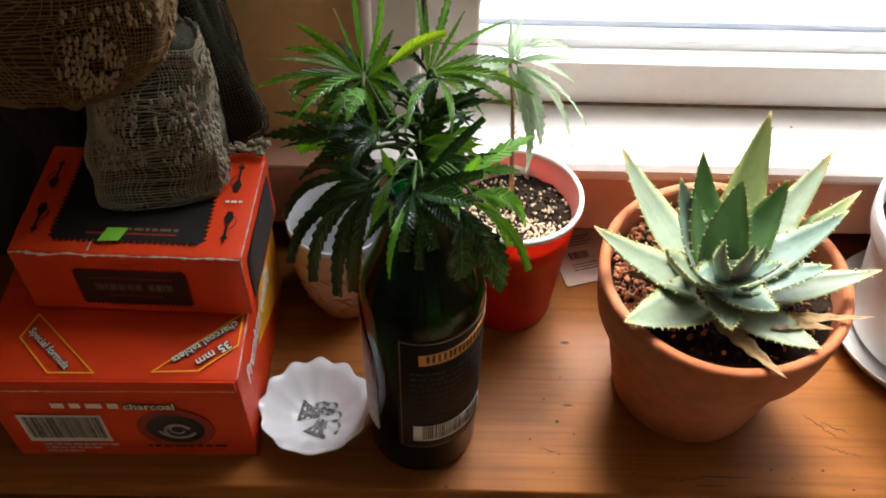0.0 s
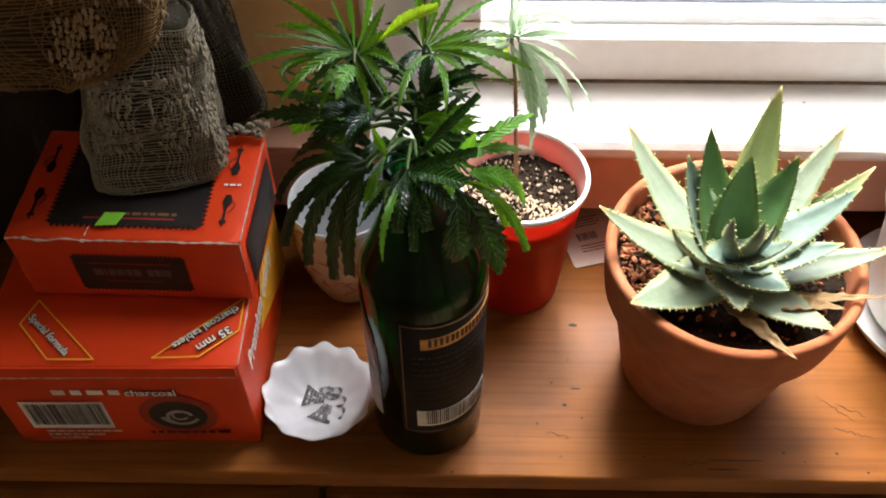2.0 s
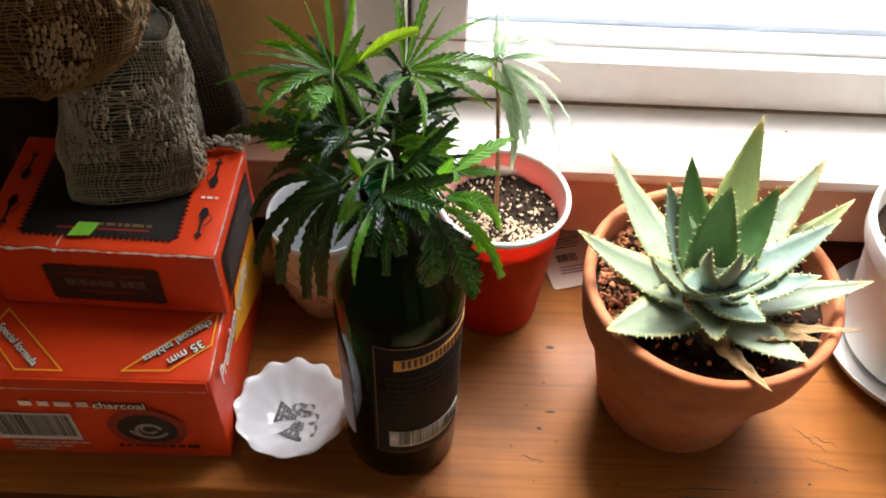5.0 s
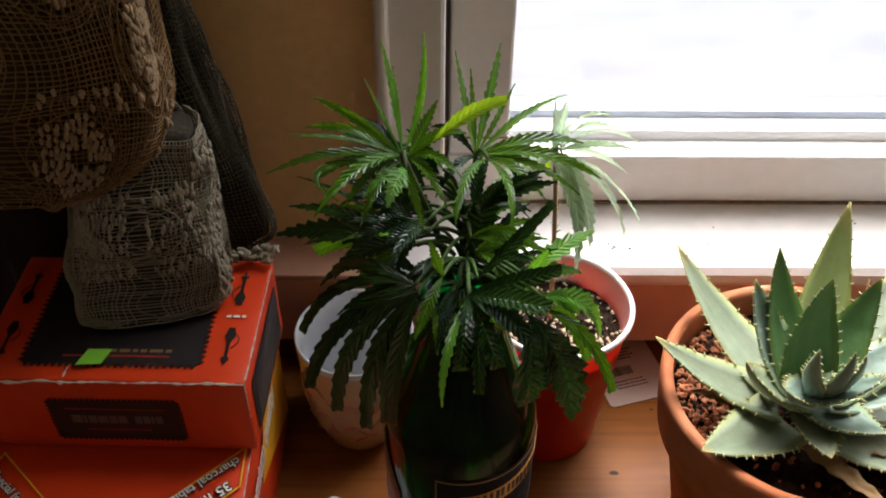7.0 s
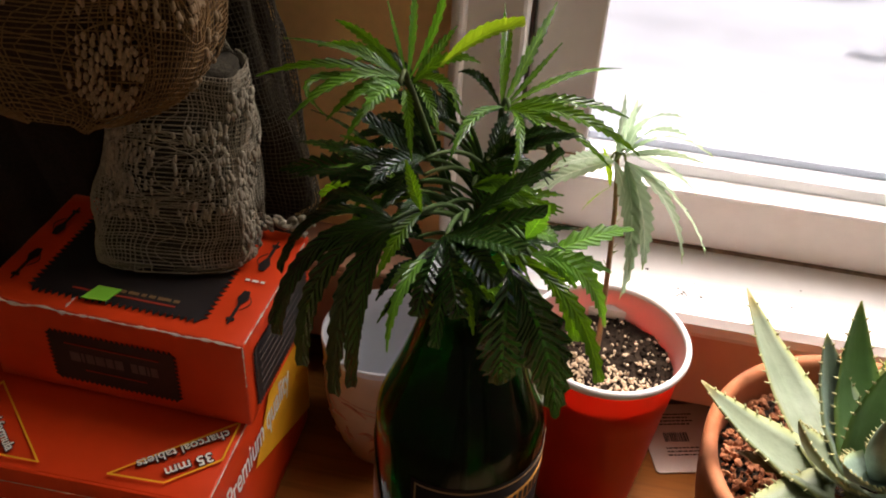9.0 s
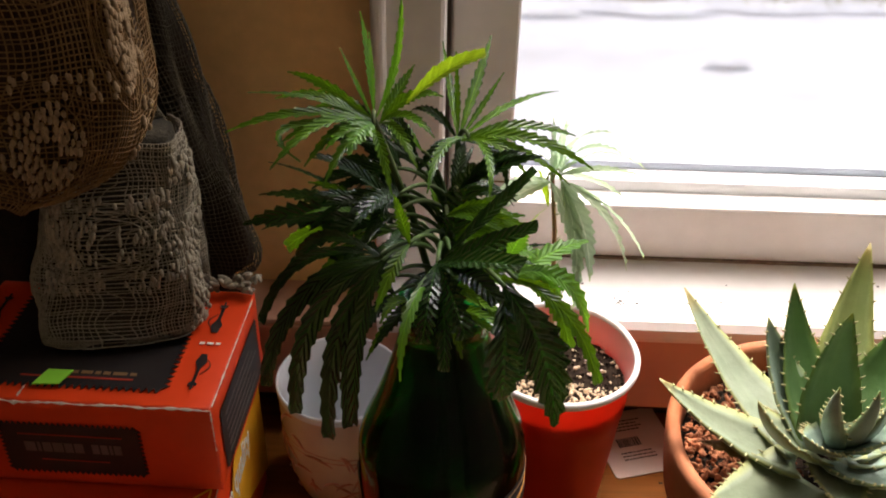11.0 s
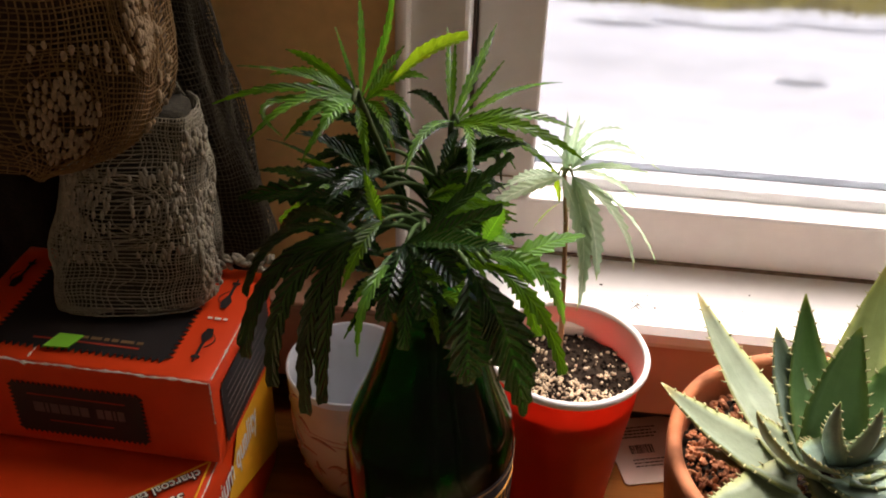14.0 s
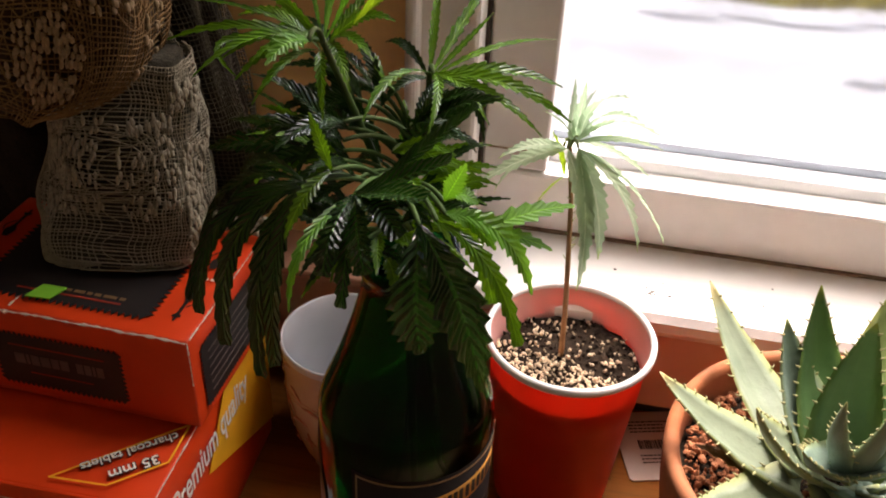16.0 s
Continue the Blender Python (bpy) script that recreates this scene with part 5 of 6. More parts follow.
part("picture", wrap(radians(156), radians(218), 0.090, 0.146, R + 0.0006, zfun=lambda t: (0.085 + 0.012 * math.sin(3.1 * t), 0.120 + 0.025 * math.sin(3.14 * t))), material("faded_red_label_ink", (0.36, 0.15, 0.08), 0.5, vary=0.4, scale=90), front, "faded red-brown label picture")

# ---------------------------------------------------------------- cuttings in the bottle
plant = thing("leafy_cutting", "bushy dark green cutting with serrated hand-shaped leaves standing in the bottle", "plant", (0.0370, 0.3970, 0.012))
P0 = Vector((0.0370, 0.3970, 0.012))
def pl(*p):
    return Vector(p) - P0
def stalk(pts, r, mat=STEM, label=""):
    fine = []
    for i in range(len(pts) - 1):
        for k in range(5):
            fine.append(Vector(pts[i]).lerp(Vector(pts[i + 1]), k / 5))
    fine.append(Vector(pts[-1]))
    part("stem", add_tube(bmesh.new(), fine, lambda t: r * (1 - 0.45 * t), 7), mat, plant, label)


def lance(bm, base, tip, width, bow=(0, 0, 0), face=(0, -0.55, 0.84), fold=0.3, teeth=11, blunt=False, tooth=0.28, ripple=0.08, seed=0):
    """One toothed leaflet from base to tip, bowed by a vector in its middle; face is the way its upper side looks."""
    rnd = random.Random(seed)
    base, tip, bow, face = Vector(base), Vector(tip), Vector(bow), Vector(face).normalized()
    d = tip - base
    uvl = bm.loops.layers.uv.verify()
    n = teeth * 2
    rows = []
    lean = rnd.uniform(-0.35, 0.35)
    for i in range(n + 1):
        s = i / n
        c = base + d * s + bow * (4 * s * (1 - s))
        along = (d + bow * (4 - 8 * s)).normalized()
        side = along.cross(face)
        if side.length < 1e-3:
            side = along.cross(Vector((1, 0, 0)))
        side.normalize()
        nrm = side.cross(along)
        turn = Matrix.Rotation(lean + 0.25 * math.sin(2.2 * s + seed), 3, along)
        side, nrm = turn @ side, turn @ nrm
        if blunt:
            env = min(1.0, 0.12 + (s / 0.45) ** 0.9) * (1 - 0.35 * max(0.0, (s - 0.5) / 0.5) ** 1.5)
        else:
            env = min(1.0, 0.10 + (s / 0.42) ** 0.9) * max(0.0, 1 - max(0.0, (s - 0.42) / 0.58) ** 1.7) ** 0.9
        w = max(0.00025, width * 0.36 * env)
        out = w * (1 + tooth if i % 2 else 1 - tooth * 0.6)
        fwd = along * (d.length / n) * (0.75 if i % 2 else 0.0)
        wave = ripple * w * math.sin(i * 1.57 + seed)
        row = []
        for f in (-1.0, -0.5, 0.0, 0.5, 1.0):
            ww = out if abs(f) == 1.0 else w
            p = c + side * ww * f + nrm * (abs(f) * fold * w + wave * abs(f)) + fwd * f * f * 0.8
            row.append((bm.verts.new(p), (s, 0.5 + f * 0.5)))
        rows.append(row)
    for a, b in zip(rows, rows[1:]):
        for k in range(4):
            quad = (a[k], a[k + 1], b[k + 1], b[k])
            f = bm.faces.new([q[0] for q in quad])
            for loop, q in zip(f.loops, quad):
                loop[uvl].uv = q[1]


leaf_seeds = itertools.count(1)


def leaf_of(node, leaflets, mat, label="", petiole=None, **kw):
    """One leaf of the cutting: (tip, width, bow) for each leaflet; petiole is where its stalk leaves the stem."""
    bm = bmesh.new()
    for tip, width, bow in leaflets:
        lance(bm, pl(*node), pl(*tip), width, bow, seed=next(leaf_seeds), **kw)
    leaf = part("leaf", bm, mat, plant, label)
    if petiole:
        part("petiole", add_tube(bmesh.new(), arc(pl(*petiole), pl(*node), (0, 0, 0.004), 8), 0.0010, 6, taper=0.7), STEM, leaf)
    return leaf


NA, NB, NF, NL, NG, NH = (0.0100, 0.369, 0.337), (0.0380, 0.399, 0.3150), (0.0335, 0.3225, 0.3125), (0.0160, 0.327, 0.3095), (0.0140, 0.366, 0.297), (0.0540, 0.3150, 0.3100)
stalk([pl(0.043, 0.388, 0.014), pl(0.040, 0.388, 0.10), pl(0.034, 0.395, 0.19), pl(0.031, 0.394, 0.245), pl(0.022, 0.384, 0.29), pl(*NA)], 0.0022)
stalk([pl(0.024, 0.399, 0.014), pl(0.030, 0.401, 0.11), pl(0.037, 0.399, 0.20), pl(0.038, 0.398, 0.25), pl(0.038, 0.401, 0.285), pl(*NB)], 0.0020)
stalk([pl(0.054, 0.405, 0.05), pl(0.046, 0.400, 0.15), pl(0.039, 0.395, 0.22), pl(0.036, 0.380, 0.265), pl(0.033, 0.355, 0.29)], 0.0018)
U = (0, 0, 0.005)
# whorl at the head of the taller shoot
leaf_of(NA, [((-0.0381, 0.3594, 0.3358), 0.0046, U), ((-0.0314, 0.3676, 0.3465), 0.0026, (0, 0, 0.003)), ((-0.0282, 0.3927, 0.3329), 0.0050, U), ((-0.0259, 0.4065, 0.3375), 0.0050, (0, 0, 0.003))], LEAF, "long narrow toothed leaf", fold=0.5)
leaf_of(NA, [((-0.0120, 0.3500, 0.3310), 0.0036, (-0.017, 0, 0.004)), ((-0.0186, 0.3351, 0.3360), 0.0080, (0, 0, 0.007)), ((-0.0220, 0.3620, 0.3300), 0.0046, U), ((-0.0100, 0.3450, 0.3320), 0.0050, U)], LEAF, "drooping curled leaf", fold=0.35)
leaf_of(NA, [((0.0008, 0.4147, 0.3584), 0.0036, (0.001, 0, 0)), ((0.0175, 0.3919, 0.3742), 0.0040, (0.003, 0, -0.002)), ((-0.0050, 0.4000, 0.3500), 0.0020, (0, 0, 0)), ((0.0060, 0.3960, 0.3580), 0.0024, (0, 0, 0))], LEAF_YOUNG_LIT, "upright young leaves", fold=0.6)
leaf_of((0.0210, 0.366, 0.3450), [((0.0463, 0.3642, 0.3633), 0.0072, (0, 0, 0.003))], LEAF_YELLOW, "yellow-green leaf", fold=0.75, blunt=True, tooth=0.15)
leaf_of((0.0120, 0.367, 0.337), [((0.0228, 0.3835, 0.3516), 0.0060, (0, 0, 0)), ((0.0330, 0.3700, 0.3460), 0.0052, U), ((0.0310, 0.3520, 0.3400), 0.0060, U), ((0.0260, 0.3440, 0.3330), 0.0052, U)], LEAF, "", fold=0.45)
leaf_of((0.0120, 0.350, 0.3450), [((0.0065, 0.3295, 0.3450), 0.0095, (0, 0, 0.003)), ((-0.0020, 0.3400, 0.3410), 0.0060, (0, 0, 0.003))], LEAF_YOUNG_LIT, "small crinkled leaf", petiole=NA, fold=0.2, ripple=0.3)
leaf_of((0.0090, 0.369, 0.334), [((-0.0200, 0.3800, 0.3400), 0.0040, U), ((-0.0150, 0.3900, 0.3300), 0.0044, U), ((-0.0040, 0.3420, 0.3260), 0.0050, U), ((0.0180, 0.3420, 0.3240), 0.0050, U)], LEAF, "", fold=0.5)
# whorl on the second shoot
leaf_of(NB, [((0.0300, 0.4484, 0.3349), 0.0038, (0, 0, 0)), ((0.0499, 0.4528, 0.3364), 0.0056, (0, 0, 0)), ((0.0550, 0.4300, 0.3300), 0.0030, (0, 0, 0)), ((0.0360, 0.4250, 0.3400), 0.0030, (0, 0, 0))], LEAF, "upright young leaves", fold=0.6)
leaf_of(NB, [((0.0785, 0.4394, 0.3185), 0.0056, (0, 0, 0.004)), ((0.0838, 0.4140, 0.3110), 0.0072, (0, 0, 0.005)), ((0.0890, 0.3950, 0.3070), 0.0070, (0, 0, 0.007)), ((0.0800, 0.3880, 0.3040), 0.0052, (0, 0, 0.006))], LEAF, "long folded leaf with pale veins", fold=0.5, teeth=14)
leaf_of((0.0420, 0.386, 0.3230), [((0.0490, 0.3470, 0.3210), 0.0044, (0.003, -0.003, 0.006)), ((0.0290, 0.3460, 0.3230), 0.0058, (-0.002, 0, 0.006)), ((0.0640, 0.3700, 0.3150), 0.0046, U)], LEAF, "hanging striped leaf", petiole=NB, fold=0.4, teeth=14)
leaf_of(NB, [((0.0200, 0.4080, 0.3230), 0.0046, U), ((0.0580, 0.4050, 0.2900), 0.0060, (0.004, 0, 0.006)), ((0.0220, 0.3850, 0.3050), 0.0056, U)], LEAF_SHADED, "", fold=0.4)
leaf_of((0.0360, 0.374, 0.286), [((0.0440, 0.3740, 0.3200), 0.0170, (0, 0, 0))], LEAF_SHADED, "broad upright leaf blade", fold=0.15, teeth=8)
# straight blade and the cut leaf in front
leaf_of((0.0370, 0.3330, 0.3100), [((0.0635, 0.3480, 0.3322), 0.0062, (0, 0, 0))], LEAF_SHADED, "straight shade-coloured leaf with a trimmed end", petiole=(0.034, 0.362, 0.292), fold=0.5, blunt=True, tooth=0.12)
leaf_of(NF, [((0.0625, 0.3130, 0.3330), 0.0088, (0, 0, 0)), ((0.0582, 0.3015, 0.3270), 0.0115, (0, 0, 0.001)), ((0.0520, 0.3000, 0.3150), 0.0100, (0, 0, 0.003))], LEAF_SHADED, "broad shade-coloured leaf with trimmed ends", petiole=(0.034, 0.362, 0.292), fold=0.3, blunt=True, tooth=0.10)
leaf_of(NF, [((0.0244, 0.2893, 0.2935), 0.0044, (-0.003, -0.006, 0.006))], LEAF_YOUNG_LIT, "pale narrow hanging leaf", fold=0.5)
leaf_of(NF, [((0.0368, 0.2960, 0.2920), 0.0064, (0.001, -0.004, 0.004)), ((0.0300, 0.3010, 0.2980), 0.0085, (0, -0.004, 0.005)), ((0.0430, 0.2980, 0.3030), 0.0100, (0, -0.003, 0.004))], LEAF_GLOSS, "short glossy hanging leaf", fold=0.25, blunt=True, face=(0, -0.85, 0.5))
leaf_of((0.0245, 0.329, 0.3150), [((0.0150, 0.3130, 0.3000), 0.0060, (0, -0.002, 0.004)), ((0.0200, 0.3250, 0.3350), 0.0050, (0, 0, 0))], LEAF, "striped drooping leaf", petiole=(0.034, 0.362, 0.292), fold=0.4)
# hanging broad leaves over the bottle's shoulder
leaf_of(NH, [((0.0555, 0.3140, 0.2640), 0.0240, (0, -0.006, 0.003)), ((0.0745, 0.3190, 0.2480), 0.0190, (0.003, -0.006, 0.008))], LEAF_GLOSS, "broad glossy hanging leaf with pale veins", petiole=(0.036, 0.362, 0.288), fold=0.45, face=(0.12, -0.68, 0.72), teeth=10, tooth=0.22, ripple=0.14)
leaf_of((0.0580, 0.3200, 0.3090), [((0.0850, 0.3085, 0.2780), 0.0062, (0.003, 0, 0.006)), ((0.0760, 0.3160, 0.2860), 0.0070, (0.002, 0, 0.006))], LEAF, "thin leaf hanging over the red cup", petiole=(0.036, 0.372, 0.286), fold=0.3, blunt=True)
leaf_of((0.0590, 0.3260, 0.3080), [((0.0855, 0.3400, 0.2730), 0.0100, (0.003, 0, 0.008)), ((0.0740, 0.3300, 0.2950), 0.0085, (0, 0, 0.003))], LEAF_YOUNG_LIT, "bright green leaf, sunlight put into its colour", petiole=(0.036, 0.372, 0.286), fold=0.3)
leaf_of((0.0560, 0.340, 0.3030), [((0.0660, 0.3440, 0.3010), 0.0100, (0, 0, 0.003)), ((0.0620, 0.3420, 0.3160), 0.0080, (0, 0, 0))], LEAF_YOUNG_LIT, "bright green leaf, sunlight put into its colour", petiole=(0.036, 0.372, 0.286), fold=0.2)
leaf_of((0.0600, 0.385, 0.262), [((0.0940, 0.4150, 0.2620), 0.0110, (0, 0, 0.003)), ((0.0880, 0.4000, 0.2500), 0.0080, (0, 0, 0.003))], LEAF_YOUNG_LIT, "bright green leaf, backlight put into its colour", petiole=(0.038, 0.394, 0.262), fold=0.2, teeth=7)
# fan drooping over the white cup, its backlit shade put into the leaf colour
FAN = (-0.006, -0.004, 0.013)
leaf_of(NL, [((-0.0285, 0.3372, 0.2450), 0.0082, FAN), ((-0.0174, 0.3321, 0.2370), 0.0092, FAN), ((-0.0065, 0.3350, 0.2220), 0.0098, (-0.004, -0.004, 0.012)), ((0.0060, 0.3170, 0.2480), 0.0086, (-0.002, -0.004, 0.008))], LEAF_SHADED, "shade-coloured drooping fan leaf with trimmed ends", petiole=(0.030, 0.372, 0.284), fold=0.2, blunt=True, tooth=0.18)
leaf_of((0.0150, 0.332, 0.3080), [((-0.0255, 0.3260, 0.2600), 0.0072, (-0.004, -0.002, 0.012)), ((-0.0310, 0.3500, 0.2640), 0.0070, (-0.004, 0, 0.012)), ((-0.0175, 0.3577, 0.2880), 0.0064, (-0.003, 0, 0.008)), ((0.0020, 0.3280, 0.2350), 0.0080, (-0.003, -0.003, 0.010))], LEAF_SHADED, "", petiole=(0.030, 0.372, 0.284), fold=0.2, blunt=True, tooth=0.18)
leaf_of(NG, [((-0.0455, 0.3920, 0.2790), 0.0130, U), ((-0.0400, 0.4000, 0.2880), 0.0090, U), ((-0.0330, 0.3720, 0.2900), 0.0056, U), ((-0.0360, 0.4050, 0.3000), 0.0030, U), ((-0.0240, 0.3620, 0.2780), 0.0080, (0, 0, 0.008))], LEAF_SHADED, "broad shade-coloured leaf", petiole=(0.030, 0.388, 0.272), fold=0.2, teeth=12)
leaf_of((0.0080, 0.370, 0.292), [((-0.0300, 0.3960, 0.2660), 0.0105, (0, 0, 0.006))], LEAF, "green leaf with a trimmed end", petiole=(0.030, 0.388, 0.272), fold=0.15, blunt=True, tooth=0.12)
# short leaves along the stems
rnd = random.Random(77)
for k in range(36):
    a = rnd.uniform(0, 6.2832)
    h = rnd.uniform(0.266, 0.318)
    node = Vector((0.027 + 0.012 * math.cos(a), 0.372 + 0.018 * math.sin(a), h))
    fan = []
    for j in range(rnd.choice((3, 4))):
        b = a + rnd.uniform(-0.9, 0.9)
        L = rnd.uniform(0.020, 0.036)
        fan.append((tuple(node + Vector((math.cos(b) * L, math.sin(b) * L * 0.8, rnd.uniform(-0.016, 0.020)))), rnd.uniform(0.0040, 0.0068), (0, 0, rnd.uniform(0.002, 0.006))))
    leaf_of(tuple(node), fan, rnd.choice((LEAF, LEAF_SHADED, LEAF_SHADED)), "", (0.034, 0.392, h - 0.02), fold=0.45)

# ---------------------------------------------------------------- plant tag
tag = thing("plant_tag", "pale card plant tag with a barcode tucked against the wall", "tag", (0.1510, 0.5205, 0.0006), rz=16)
part("card", plate([(0.002, 0.0), (0.050, 0.0), (0.052, 0.002), (0.052, 0.060), (0.0, 0.060), (0.0, 0.002)], 0.0007, Matrix.Identity(4)), TAG_CARD, tag, smooth=False)
part("barcode", barcode(0.013, 0.030, 0.026, 0.034, Matrix.Translation((0, 0, 0.0008)), 6), INK, tag, smooth=False)
tl = bmesh.new()
for k in range(4):
    word_bars(0.010, 0.034 + 0.004 * (k % 2), 0.041 + 0.003 * k, 0.0011, Matrix.Translation((0, 0, 0.0008)), 60 + k, bm=tl)
for k in range(3):
    word_bars(0.012, 0.036, 0.014 + 0.003 * k, 0.0010, Matrix.Translation((0, 0, 0.0008)), 70 + k, bm=tl)
part("small_print", tl, DIRT, tag, smooth=False)

# ---------------------------------------------------------------- terracotta pot and aloe
PX, PY = 0.2330, 0.4320
pot = thing("terracotta_pot", "round terracotta flower pot with a thick rim, worn at the edges", "pot", (PX, PY, 0.0))


def worn(a, r, z):
    return r * (1 + 0.004 * math.sin(3 * a + 20 * z)), z + (0.0006 * math.sin(5 * a + 1) if z > 0.12 else 0)


part("body", lathe([(0.0, 0.006), (0.046, 0.006), (0.048, 0.0), (0.0525, 0.0), (0.0545, 0.003), (0.0600, 0.030), (0.0660, 0.060), (0.0712, 0.083), (0.0720, 0.0895), (0.069, 0.0895), (0.068, 0.085), (0.060, 0.040), (0.0, 0.030)], 112, worn), TERRACOTTA, pot, "fired orange-brown clay")
part("rim", lathe([(0.0700, 0.0890), (0.0722, 0.0880), (0.0765, 0.0895), (0.0785, 0.0925), (0.0805, 0.105), (0.0822, 0.122), (0.0826, 0.1295), (0.0815, 0.1325), (0.0790, 0.1335), (0.0762, 0.1325), (0.0750, 0.1290), (0.0735, 0.110)], 112, worn, close=True), TERRACOTTA, pot, "thick worn clay rim")
pearth = thing("potting_soil", "dark crumbly soil with red-brown peat in the terracotta pot", "soil", (PX, PY, 0.0))
part("earth", soil_disc(0.0742, 0.1140, 0.0060, 3, 72), SOIL, pearth)
part("bark", crumbs(1300, 0.071, 0.1172, 0.0006, 0.0026, 7, 0.55, lambda x, y: 1.0 if x < -0.2 and y > -0.45 else 0.05), RED_PEAT, pearth, "red-brown peat crumbs", smooth=False, kind="stuff")
part("loose_earth", crumbs(320, 0.071, 0.1155, 0.0008, 0.0030, 8, 0.7), SOIL, pearth, smooth=False, kind="stuff")

aloe = thing("aloe_plant", "spiky aloe rosette with pale blue-green toothed leaves in the terracotta pot", "plant", (0.2240, 0.4150, 0.1150))
A_O = Vector((0.2240, 0.4150, 0.1150))


def aloe_leaf(base, tip, width, thick, mat, bow=0.12, teeth=11, seed=0, label="", dead=False, power=0.62):
    """A fleshy tapered leaf with a hollow upper face and thorned margins."""
    rnd = random.Random(seed)
    base, tip = Vector(base) - A_O, Vector(tip) - A_O
    d = tip - base
    L = d.length
    up = Vector((0, 0, 1))
    outward = Vector((d.x, d.y, 0))
    side = d.cross(up)
    if side.length < 0.15 * L:
        side = d.cross(Vector((0, 1, 0.1)))
    side.normalize()
    nrm = side.cross(d).normalized()
    bm = bmesh.new()
    uvl = bm.loops.layers.uv.verify()
    n = 18
    shape = [(-1.0, 0.10), (-0.55, -0.08), (0.0, -0.22), (0.55, -0.08), (1.0, 0.10), (0.75, -0.45), (0.0, -1.0), (-0.75, -0.45)]
    rows, cs = [], []
    for i in range(n + 1):
        s = i / n
        c = base + d * s - nrm * (4 * s * (1 - s)) * bow * L * (0.6 if dead else 1.0)
        w = max(0.0004, width * 0.60 * (1 - s ** 1.28) ** 0.86 * (0.98 + 0.20 * min(1, s * 3)) )
        t = max(0.0003, thick * (1 - s) ** power)
        wob = 0.25 * math.sin(i * 1.9 + seed) if dead else 0.04 * math.sin(i * 1.3 + seed)
        cs.append((c, w))
        rows.append([(bm.verts.new(c + side * x * w + nrm * (y * t + wob * w * (abs(x) if dead else x * x) + 0.20 * w * x * x)), (s, 0.5 + 0.5 * x)) for x, y in shape])
    m = len(shape)
    for a, b in zip(rows, rows[1:]):
        for k in range(m):
            quad = (a[k], a[(k + 1) % m], b[(k + 1) % m], b[k])
            f = bm.faces.new([q[0] for q in quad])
            for loop, q in zip(f.loops, quad):
                loop[uvl].uv = q[1]
    bm.faces.new([q[0] for q in rows[0]])
    bm.faces.new([q[0] for q in rows[-1]])
    leaf = part("leaf", bm, mat, aloe, label)
    if not dead:
        th = bmesh.new()
        for j in range(teeth):
            for sgn in (-1, 1):
                s = 0.16 + 0.80 * (j + rnd.uniform(0.1, 0.5)) / teeth
                i = min(int(s * n), n - 1)
                c = cs[i][0].lerp(cs[i + 1][0], s * n - i)
                w = cs[i][1] + (cs[i + 1][1] - cs[i][1]) * (s * n - i)
                p = c + side * sgn * w + nrm * (0.10 * thick * (1 - s) + 0.20 * w)
                h = 0.0022 * (1.1 - 0.5 * s) * rnd.uniform(0.7, 1.2)
                add_tube(th, [p - side * sgn * 0.0006, p + side * sgn * h * 0.6 + d.normalized() * h * 0.3, p + side * sgn * h + d.normalized() * h * 0.8], lambda t: 0.00062 * (1 - t) + 0.00008, 5)
        part("thorn_edge", th, ALOE_THORN, leaf, "small pale thorns", kind="stuff")
    return leaf


def ring_base(tip, r, z):
    v = Vector((tip[0] - A_O.x, tip[1] - A_O.y, 0))
    v = v.normalized() * r if v.length > 1e-4 else Vector((0, 0, 0))
    return (A_O.x + v.x, A_O.y + v.y, z)


OUTER = [((0.1664, 0.5102, 0.1706), 0.026, ALOE_PALE), ((0.2564, 0.5022, 0.2097), 0.030, ALOE_BACKLIT), ((0.3046, 0.4961, 0.1831), 0.027, ALOE_PALE), ((0.1429, 0.4418, 0.1627), 0.026, ALOE_PALE),
         ((0.3229, 0.4166, 0.1550), 0.026, ALOE_PALE), ((0.3231, 0.4762, 0.1650), 0.025, ALOE_BACKLIT), ((0.1575, 0.3772, 0.1480), 0.032, ALOE_PALE), ((0.2778, 0.3673, 0.1380), 0.030, ALOE_PALE)]
for k, (tip, w, mat) in enumerate(OUTER):
    aloe_leaf(ring_base(tip, 0.012, 0.132), tip, w, 0.0085, mat, 0.07, 10, k, "pale thick aloe leaf with a dry tip")
MIDDLE = [((0.2062, 0.4644, 0.2087), 0.025, ALOE_GREEN), ((0.1936, 0.4542, 0.1950), 0.026, ALOE_BLUE), ((0.2228, 0.4335, 0.2150), 0.027, ALOE_GREEN), ((0.2585, 0.4496, 0.2000), 0.026, ALOE_GREEN),
          ((0.2975, 0.4387, 0.1850), 0.026, ALOE_BLUE), ((0.1806, 0.4089, 0.1800), 0.024, ALOE_PALE), ((0.2833, 0.4068, 0.1700), 0.025, ALOE_BLUE), ((0.2207, 0.3711, 0.1500), 0.025, ALOE_PALE), ((0.2453, 0.3752, 0.1650), 0.026, ALOE_BLUE)]
for k, (tip, w, mat) in enumerate(MIDDLE):
    aloe_leaf(ring_base(tip, 0.007, 0.146), tip, w, 0.0080, mat, 0.09, 9, 20 + k, "thick blue-green aloe leaf")
INNER = [((0.1993, 0.3940, 0.1740), 0.020, ALOE_BLUE), ((0.2463, 0.3954, 0.1850), 0.020, ALOE_BLUE), ((0.2105, 0.4000, 0.1990), 0.013, ALOE_BLUE), ((0.2275, 0.3985, 0.1990), 0.014, ALOE_BLUE), ((0.2360, 0.4020, 0.1930), 0.012, ALOE_BLUE)]
